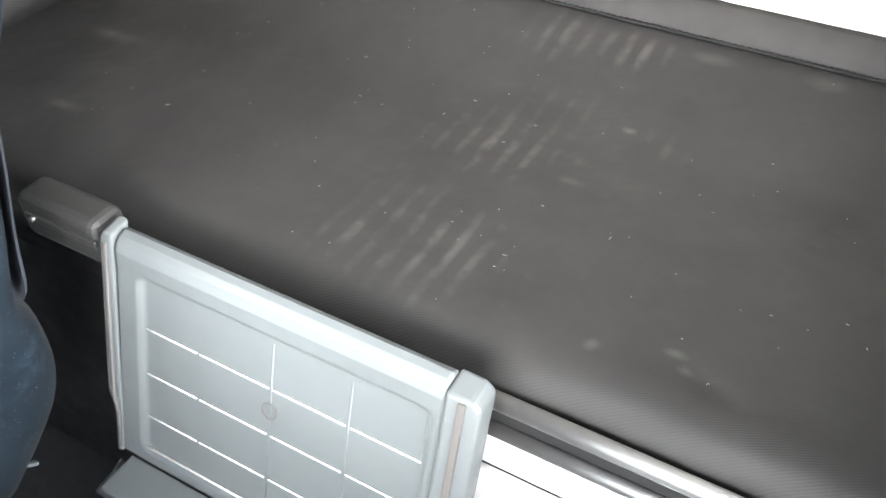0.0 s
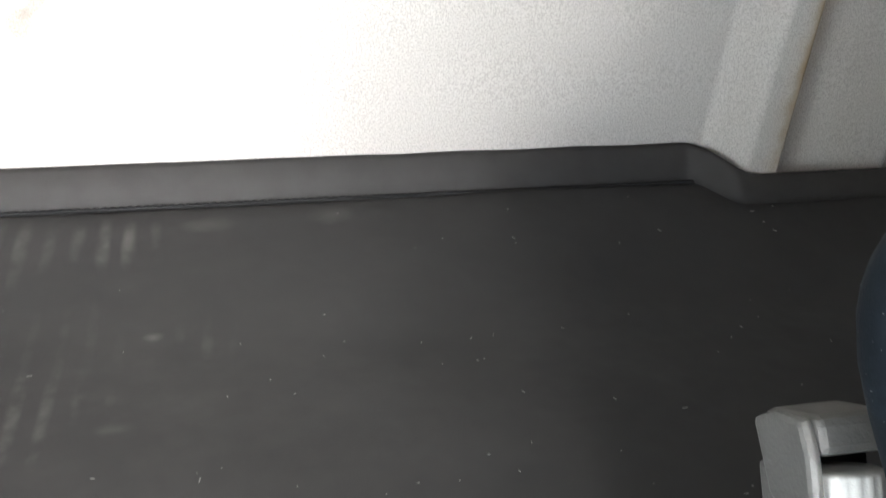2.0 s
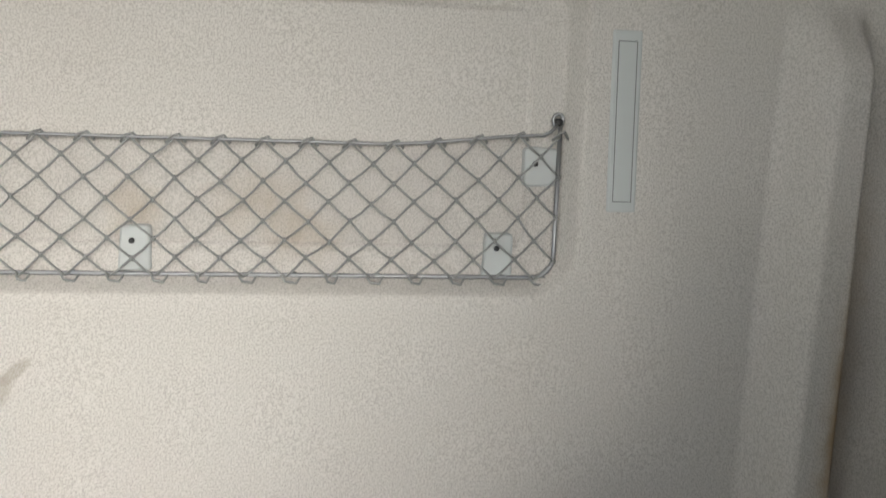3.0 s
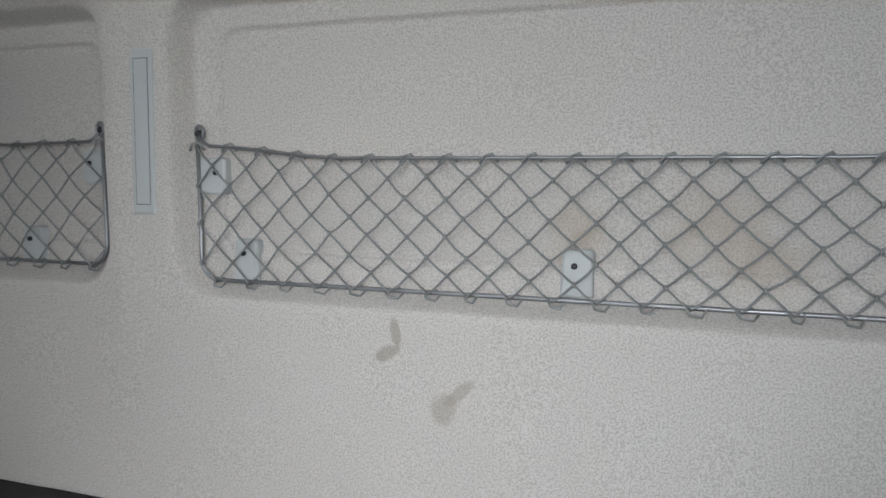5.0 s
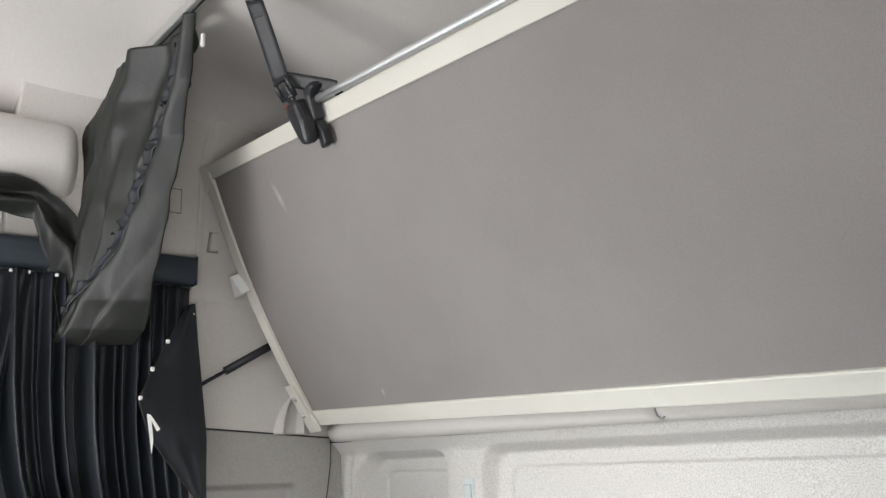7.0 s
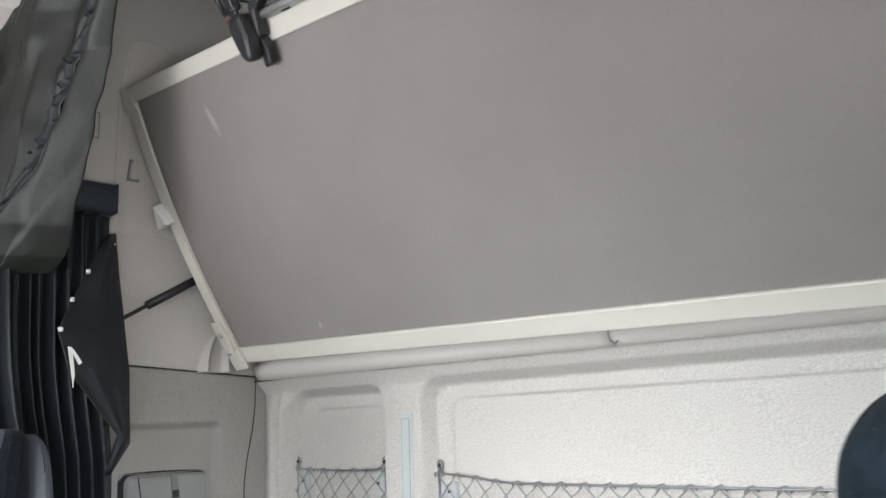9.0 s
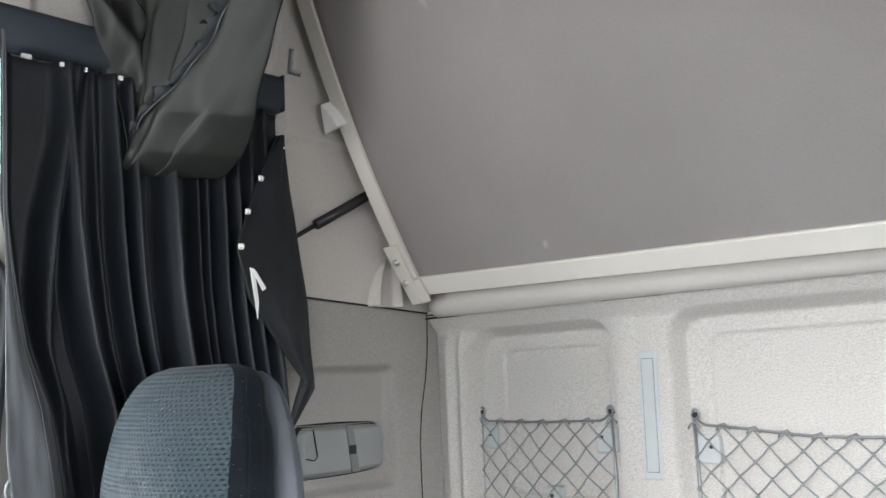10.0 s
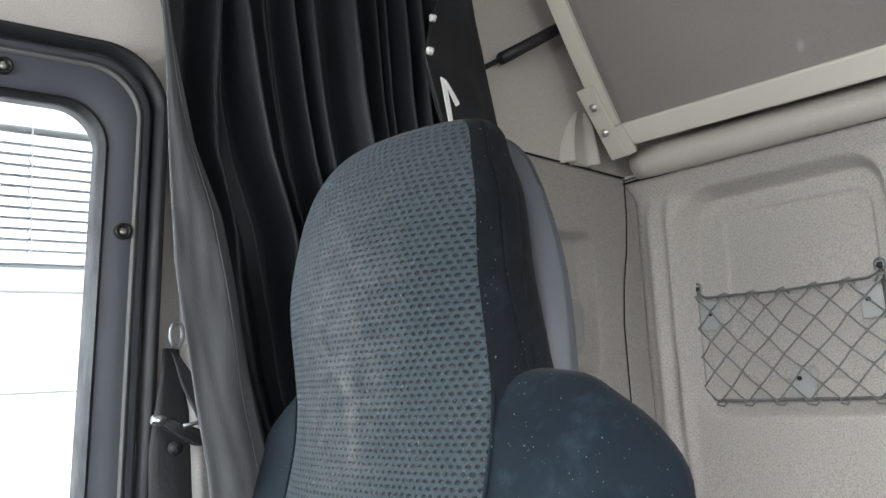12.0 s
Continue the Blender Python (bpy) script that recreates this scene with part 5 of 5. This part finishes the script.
def side_curtain():
    cur = thing("side_curtain", (-0.975, -0.63, 1.87), "black pleated curtain drawn across the cab side", "curtain")
    # middle and half width of each rounded fold, as shares of the curtain's width
    folds = [(0.02, 0.030), (0.11, 0.032), (0.225, 0.034), (0.31, 0.018), (0.366, 0.023), (0.422, 0.023), (0.543, 0.038), (0.644, 0.019), (0.686, 0.017), (0.742, 0.021), (0.80, 0.022), (0.865, 0.025), (0.93, 0.030)]
    deep = (0.1, 0.85, 1.0, 0.3, 0.75, 0.8, 1.0, 0.6, 0.5, 0.7, 0.7, 0.6, 0.6)

    def wave(u, v):
        h = 0.0
        for (c, w), d in zip(folds, deep):
            if c == 0.11:
                c, d = max(0.09, c - 0.42 * (v - 0.36)), d * (0.4 + 0.6 * smooth_step(0.56, 0.40, v))
            f = (u - c) / w
            if abs(f) < 1.4:
                h = max(h, d * math.exp(-1.6 * f * f))
        return h

    def fn(u, v):
        z = 1.875 - v * 1.0
        y0 = lerp([(0.0, -0.892), (0.225, -0.884), (0.34, -0.866), (0.40, -0.853), (0.475, -0.825), (0.565, -0.808), (0.64, -0.796), (0.72, -0.775), (1.0, -0.74)], v)[0]
        y1 = lerp([(0.0, -0.425), (0.3, -0.425), (0.5, -0.404), (0.62, -0.400), (1.0, -0.370)], v)[0]
        amp = 0.030 + 0.026 * smooth_step(0.0, 0.25, v)
        uu = u + 0.002 * math.sin(4 * v + 9 * u)
        return (-0.985 + 0.060 * smooth_step(0.08, 0.0, u) + amp * wave(min(1, max(0, uu)), v) + 0.006 * noise.noise((u * 5, v * 2, 2)), y0 + (y1 - y0) * u + 0.0015 * noise.noise((u * 7, v * 3, 8)), z)

    part("drape", sheet("drape", lambda u, v: fn(u, 1.02 * v), 320, 60, away=(-0.002, 0, 0)), M_CURTAIN, cur)

    def hem(u, v):
        z = 1.88 - v * 0.90
        yl = lerp([(-1.88, -0.894), (-1.65, -0.885), (-1.585, -0.880), (-1.533, -0.878), (-1.451, -0.876), (-1.358, -0.872), (-1.286, -0.861), (-1.226, -0.851), (-1.154, -0.842), (-1.0, -0.825)], -z)[0]
        yr = lerp([(-1.88, -0.889), (-1.65, -0.880), (-1.585, -0.872), (-1.535, -0.863), (-1.473, -0.850), (-1.399, -0.822), (-1.311, -0.806), (-1.235, -0.794), (-1.195, -0.786), (-1.0, -0.745)], -z)[0]
        wide = yr - yl
        return (-0.914 + 0.10 * wide * math.sin(math.pi * u) + 0.16 * wide * noise.noise((u * 2, v * 5, 3)) + 0.05 * wide * noise.noise((u * 5, v * 14, 6)), yl + wide * u, z)

    h = part("hem", sheet("hem", lambda u, v: hem(u, 1.0 * v), 24, 110, away=(-0.003, 0, 0)), M_HEM, cur, "grey front hem with a pale stitch line")
    line = [Vector(hem(lerp([(0.0, 0.7), (0.37, 0.66), (0.45, 0.78), (0.54, 0.72), (0.63, 0.76), (0.80, 0.78), (1.0, 0.78)], k / 90)[0], k / 90)) + Vector((0.0012, 0, 0)) for k in range(91)]
    part("stitch_line", tubes("s", [(line, 0.0007)], 5), M_ARM_SIDE, h)

    # the end flap folded back over the pleats
    left = [(0.0, -0.975, -0.432, 1.835), (0.2, -0.955, -0.480, 1.752), (0.32, -0.936, -0.515, 1.690), (0.45, -0.905, -0.556, 1.622), (0.6, -0.915, -0.525, 1.545), (0.8, -0.925, -0.460, 1.47), (0.90, -0.928, -0.420, 1.425), (1.0, -0.945, -0.436, 1.350)]
    right = [(0.0, -0.985, -0.410, 1.84), (0.2, -0.975, -0.404, 1.75), (0.45, -0.962, -0.392, 1.62), (0.6, -0.955, -0.386, 1.545), (0.8, -0.945, -0.388, 1.47), (0.90, -0.932, -0.392, 1.408), (1.0, -0.945, -0.424, 1.350)]

    def flap(u, v):
        a, b = Vector(lerp(left, v)), Vector(lerp(right, v))
        return a + (b - a) * u + Vector((0.014 * math.sin(math.pi * u) * (1 - v) + 0.006 * noise.noise((u * 4, v * 6, 1)), 0, 0))

    fl = part("end_flap", sheet("end_flap", flap, 30, 60, away=(-0.003, 0, 0)), M_CURTAIN, cur)
    edge = [Vector(lerp(left, k / 50)) + Vector((0.003, 0, 0)) for k in range(47)]
    part("flap_seam", tubes("s", [(edge, 0.0016)], 5), M_CURTAIN_GREY, fl)
    for y, z, x in ((-0.420, 1.815, -0.975), (-0.486, 1.747, -0.942), (-0.523, 1.685, -0.924), (-0.556, 1.623, -0.893)):
        s = joined("snap", box((x - 0.002, y - 0.004, z - 0.0045), (x + 0.004, y + 0.004, z + 0.0045), 0.0015), lathe([(0.003, 0.0), (0.0025, 0.003)], (x + 0.004, y, z), (1, 0.2, 0), 10))
        part("snap", s, M_WHITE, cur, "white plastic curtain glider")
    part("ribbon", joined("ribbon", slab([(-0.893, -0.541, 1.592), (-0.893, -0.533, 1.590), (-0.893, -0.526, 1.540), (-0.893, -0.528, 1.515), (-0.893, -0.533, 1.545)], (0.002, 0, 0), 0), slab([(-0.8925, -0.537, 1.589), (-0.8925, -0.531, 1.587), (-0.8925, -0.513, 1.562), (-0.8925, -0.519, 1.558)], (0.002, 0, 0), 0)), M_WHITE, cur, "white tie ribbon")
    for y, w in ((-0.852, 0.014), (-0.80, 0.006), (-0.765, 0.004), (-0.715, 0.007), (-0.655, 0.004), (-0.60, 0.005)):
        part("glider", box((-0.968, y, 1.867), (-0.962, y + w, 1.8735), 0.0015), M_WHITE, cur, "white curtain glider")


side_curtain()


def cross_curtain():
    """The grey-lined curtain on the roof rail, gathered and looped up."""
    cur = thing("roof_curtain", (-0.80, -0.61, 2.30), "grey-green curtain looped up from the roof rail", "curtain")
    left = [(0.0, -1.010, -0.640, 2.300), (0.15, -1.018, -0.668, 2.20), (0.4, -1.014, -0.682, 2.03), (0.7, -1.000, -0.690, 1.86), (0.9, -0.992, -0.680, 1.785), (1.0, -0.988, -0.684, 1.762)]
    right = [(0.0, -0.556, -0.607, 2.300), (0.15, -0.645, -0.580, 2.21), (0.35, -0.705, -0.562, 2.12), (0.6, -0.765, -0.560, 1.975), (0.8, -0.840, -0.560, 1.81), (0.9, -0.890, -0.560, 1.760), (1.0, -0.945, -0.565, 1.735)]

    def seam_u(v):
        return 0.62 + 0.30 * (1 - v) - 0.55 * smooth_step(0.6, 1.0, v)

    def drape(u, v):
        a, b = Vector(lerp(left, v)), Vector(lerp(right, v))
        ripple = (1 - 0.6 * v) * 0.014 * math.sin(u * 11 + 1.2 * v) * (1 - u * 0.5) + 0.012 * noise.noise((u * 3, v * 4, 6)) + 0.004 * noise.noise((u * 9, v * 12, 2))
        d = seam_u(v) - u
        ripple += 0.022 * math.exp(-((d - 0.05) / 0.035) ** 2) + 0.012 * math.exp(-((d - 0.05) / 0.045) ** 2) * math.sin(v * 60 + 3 * noise.noise((v * 9, 1, 1)))
        if d < 0:
            ripple -= 0.016 * math.sin(math.pi * min(1.0, -d / max(0.05, 1 - seam_u(v))))
            fold = 0.5 - abs(math.sin(7.0 * u + 9.0 * v + 1.6 * noise.noise((u * 4, v * 5, 11))))
            ripple += (0.010 * fold + 0.007 * noise.noise((u * 9 + 4 * v, v * 10, 5))) * smooth_step(0.0, -0.08, d) * smooth_step(0.25, 0.7, v)
        else:
            ripple += (0.020 * noise.noise((u * 8 + v, v * 1.6, 3)) + 0.013 * (abs(math.sin(10.5 * u + 1.5 * v + 1.2 * noise.noise((u * 3, v * 3, 9)))) - 0.5) + 0.006 * noise.noise((u * 14, v * 9, 4))) * smooth_step(0.0, 0.15, d)
        hang = 0.018 * math.sin(math.pi * u) * smooth_step(0.75, 1.0, v)
        return a + (b - a) * u + Vector((0.0, -0.055 * math.sin(math.pi * u) * (0.4 + v) * 0.7 + ripple, -hang))

    d = part("drape", sheet("drape", drape, 110, 150, away=(0, 0.003, 0)), M_CURTAIN_GREY, cur)
    seam = [Vector(drape(seam_u(k / 60), k / 60)) + Vector((0.002, -0.005, 0)) for k in range(61)]
    def ruffle(u, v):
        k = 0.04 + 0.92 * v
        p, q = Vector(drape(seam_u(k), k)), Vector(drape(max(0.0, seam_u(k) - 0.16), k))
        tooth = abs(2 * ((v * 27 + 0.6 * noise.noise((v * 11, 3, 1))) % 1.0) - 1)
        reach = 0.16 + (0.45 + 0.4 * noise.noise((v * 17, 8, 2))) * tooth
        return p + (q - p) * u * reach + Vector((0.0, -0.004 - 0.010 * math.sin(math.pi * u), 0.008 * u * math.sin(v * 140)))

    part("ruffle", sheet("ruffle", ruffle, 6, 260, away=(0, 0.002, 0)), M_CURTAIN, d, "dark gathered ruffle along the hem")
    part("hem_seam", tubes("s", [(seam, 0.0016)], 6), M_HEM, d, "dark puckered hem seam")

    def swag(u, v):
        a = Vector(lerp([(0.0, -1.00, -1.20, 2.075), (0.35, -0.975, -0.830, 2.063), (0.48, -0.972, -0.767, 2.057), (0.60, -0.970, -0.721, 2.034), (0.74, -0.975, -0.662, 1.983), (0.88, -0.985, -0.642, 1.890), (1.0, -0.990, -0.660, 1.790)], u))
        b = Vector(lerp([(0.0, -1.00, -1.20, 1.985), (0.35, -0.965, -0.826, 1.990), (0.48, -0.962, -0.763, 1.983), (0.60, -0.958, -0.743, 1.921), (0.80, -0.958, -0.715, 1.832), (1.0, -0.965, -0.698, 1.752)], u))
        f = 0.018 * math.sin(v * 8 + u * 5) + 0.012 * (abs(math.sin(v * 5 + u * 11)) - 0.5) + 0.008 * noise.noise((u * 9, v * 5, 3))
        return a + (b - a) * v + Vector((f, 0, 0.006 * noise.noise((u * 8, v * 5, 1))))

    part("swag", sheet("swag", swag, 90, 40, away=(-0.003, 0, 0)), M_CURTAIN_GREY, cur)
    part("glider", box((-0.560, -0.600, 2.235), (-0.552, -0.592, 2.262), 0.003), M_WHITE, cur, "white curtain glider")
    rail = thing("roof_rail", (-0.2, -0.615, 2.315), "pale aluminium curtain rail on the roof lining", "curtain rail")
    part("rail", slab([(-1.02, -0.628, 2.302), (-1.02, -0.606, 2.302), (0.95, -0.606, 2.302), (0.95, -0.628, 2.302)], (0, 0, 0.022), 0.003), M_ALU, rail)
    part("rail_slot", box((-1.02, -0.619, 2.3005), (0.95, -0.615, 2.3035), 0), M_GAP, rail, "dark runner slot")


cross_curtain()


def door_frame():
    """Window surround of the door: rounded dark plastic with rubber seal, screws and glass."""
    door = thing("door_1", (-1.10, -1.3, 0.95), "dark plastic cab door surround with rubber seals", "door", kind="structure")

    def ring(name, o, i, x0, x1, xm=None, ro=0.09, ri=0.055):
        """A rounded frame between two rectangles (y0, y1, z0, z1)."""
        n = 64

        def at(rect, r, k):
            y0, y1, z0, z1 = rect
            cs = [((y1 - r, z1 - r), 0), ((y0 + r, z1 - r), 90), ((y0 + r, z0 + r), 180), ((y1 - r, z0 + r), 270)]
            (cy, cz), a0 = cs[k // (n // 4)]
            a = radians(a0 + 90 * (k % (n // 4)) / (n // 4 - 1))
            y, z = cy + r * math.cos(a), cz + r * math.sin(a)
            return y - 0.065 * max(0.0, 1.45 - z), z

        verts, faces = [], []
        prof = [(o, ro, x0 - 0.02), (o, ro, x0 + 0.4 * (x1 - x0)), (tuple(p + q for p, q in zip(o, (0.006, -0.006, 0.006, -0.006))), ro - 0.004, x1), (tuple(p + q for p, q in zip(i, (-0.006, 0.006, -0.006, 0.006))), ri + 0.004, x1 if xm is None else xm), (i, ri, (x0 + x1) / 2 if xm is None else xm - 0.006), (i, ri, x0 - 0.02)]
        for rect, r, x in prof:
            for k in range(n):
                y, z = at(rect, r, k)
                verts.append((x, y, z))
        for j in range(len(prof)):
            for k in range(n):
                j2 = (j + 1) % len(prof)
                faces.append((j * n + k, j * n + (k + 1) % n, j2 * n + (k + 1) % n, j2 * n + k))
        return fix_normals(mesh_of(name, verts, faces))

    part("surround", ring("surround", (-1.90, -0.826, 0.90, 1.619), (-1.80, -0.880, 1.02, 1.561), -1.10, -1.088, -1.096, 0.066, 0.05), M_DOOR, door)
    part("outer_seal", ring("outer_seal", (-1.915, -0.806, 0.88, 1.637), (-1.902, -0.824, 0.90, 1.621), -1.10, -1.078, None, 0.078, 0.066), M_RUBBER, door, "black rubber door seal")
    part("inner_bead", ring("inner_bead", (-1.802, -0.874, 1.018, 1.565), (-1.796, -0.886, 1.026, 1.555), -1.105, -1.093, None, 0.054, 0.046), M_RUBBER, door, "black glazing bead")
    part("bead_line", ring("bead_line", (-1.89, -0.840, 0.91, 1.606), (-1.885, -0.844, 0.915, 1.602), -1.094, -1.0885, None, 0.060, 0.057), M_LAMP_DARK, door, "thin moulded line")
    for y, z in ((-0.862, 1.411), (-0.990, 1.585)):
        s = part("screw_cup", lathe([(0.0095, -0.004), (0.0095, 0.003), (0.0070, 0.0035), (0.0062, 0.0005)], (-1.090, y, z), (1, 0, 0), 18), M_BLACK, door, "round black screw cup")
        part("screw", lathe([(0.005, 0), (0.0045, 0.0025), (0.002, 0.003)], (-1.0905, y, z), (1, 0, 0), 12), M_BOLT, s, "zinc screw")
    g = part("glass", box((-1.128, -1.82, 1.00), (-1.123, -0.87, 1.58), 0), M_GLASS, door, "clear window glass")
    g.visible_shadow = False
    win = alone("window_1", box((-1.140, -1.298, 1.737), (-1.134, -0.802, 1.948), 0), M_TEAL, "bright upper side window, teal tinted", "window", "structure")
    win.visible_shadow = False


door_frame()


def seat_belt():
    belt = thing("seat_belt", (-1.03, -0.80, 1.0), "black seat belt with chrome anchor beside the door", "seat belt")

    def web(a, b, w, name="web"):
        a, b, w = Vector(a), Vector(b), Vector(w)
        n = w.cross(b - a).normalized() * 0.0015
        return sheet(name, lambda u, v: a + (b - a) * v + w * (u - 0.5) * (0.35 + 0.65 * smooth_step(0, 0.3, v)), 6, 20, away=tuple(n))

    part("webbing", web((-1.062, -0.818, 1.275), (-1.035, -0.825, 0.85), (0.004, 0.052, 0)), M_WEBBING, belt)
    part("webbing", web((-1.058, -0.815, 1.27), (-0.99, -0.775, 1.13), (0.004, 0.02, 0)), M_WEBBING, belt)
    v, f = tube_data([(-1.060, -0.812 + 0.007 * math.cos(a), 1.290 + 0.014 * math.sin(a)) for a in (k * math.pi / 8 for k in range(16))], 0.0028, 8, True)
    part("guide_ring", mesh_of("guide_ring", v, f), M_STEEL, belt, "chrome belt guide ring")
    t = part("tongue", slab([(-1.022, -0.850, 1.196), (-1.022, -0.838, 1.200), (-1.010, -0.800, 1.180), (-1.010, -0.795, 1.166), (-1.012, -0.815, 1.168), (-1.022, -0.846, 1.188)], (0.012, 0, 0), 0.003), M_BLACK, belt, "black belt tongue grip")
    part("tongue_loop", tubes("l", [(rounded_path([(-1.004, -0.828, 1.190), (-1.002, -0.814, 1.192), (-1.0, -0.796, 1.202), (-1.0, -0.782, 1.196), (-1.0, -0.797, 1.184), (-1.002, -0.801, 1.180)], 0.003, 3), 0.0024)], 6), M_STEEL, t, "chrome tongue loop")
    part("tongue_tip", lathe([(0.005, -0.006), (0.006, 0), (0.005, 0.008)], (-1.014, -0.850, 1.197), (0, -1, 0.2), 12), M_BOLT, t, "metal tip")
    part("belt_stud", lathe([(0.0075, -0.004), (0.0075, 0.004), (0.005, 0.006)], (-1.030, -0.826, 1.166), (1, 0, 0), 16), M_BLACK, belt)


seat_belt()

# ---- outside ----
ground = mesh_of("ground", [(-400, -400, -1.2), (400, -400, -1.2), (400, 400, -1.2), (-400, 400, -1.2)], [(0, 1, 2, 3)], False)
alone("ground", ground, M_ASPHALT, "grey asphalt yard", "ground", "structure")


def hall():
    b = thing("hall", (-8.2, 0, -1.2), "white clad industrial hall with closed louvre blinds", "building")
    part("wall", box((-8.6, -14, -1.2), (-8.02, 16, 2.40), 0.01), M_FACADE, b)
    part("wall", box((-8.6, -14, 3.62), (-8.02, 16, 7.0), 0.01), M_FACADE, b)
    part("joint", box((-8.03, -14, 2.155), (-8.012, 16, 2.175), 0), M_LAMP, b, "grey cladding joint")
    part("joint", box((-8.03, -14, 1.30), (-8.012, 16, 1.312), 0), M_LAMP, b, "grey cladding joint")
    part("sill", box((-8.06, -14, 2.40), (-7.96, 16, 2.44), 0.005), M_FACADE, b)
    blind = part("blind", box((-8.30, -14, 2.44), (-8.20, 16, 3.62), 0), M_FACADE, b, "white louvre blind")
    slat = box((-8.112, -14, 0), (-8.008, 16, 0.010), 0.003, Matrix.Rotation(radians(66), 4, "Y"))
    slat.materials.append(M_SLAT.m)
    for k in range(12):
        s = new("slat", slat)
        s.parent = blind
        s.location = (0, 0, 2.48 + k * 0.094)
    for y in (0.70, 2.7, -1.3):
        part("cord", box((-8.02, y, 2.42), (-8.012, y + 0.012, 3.62), 0), M_LAMP, blind, "thin blind cord")


hall()
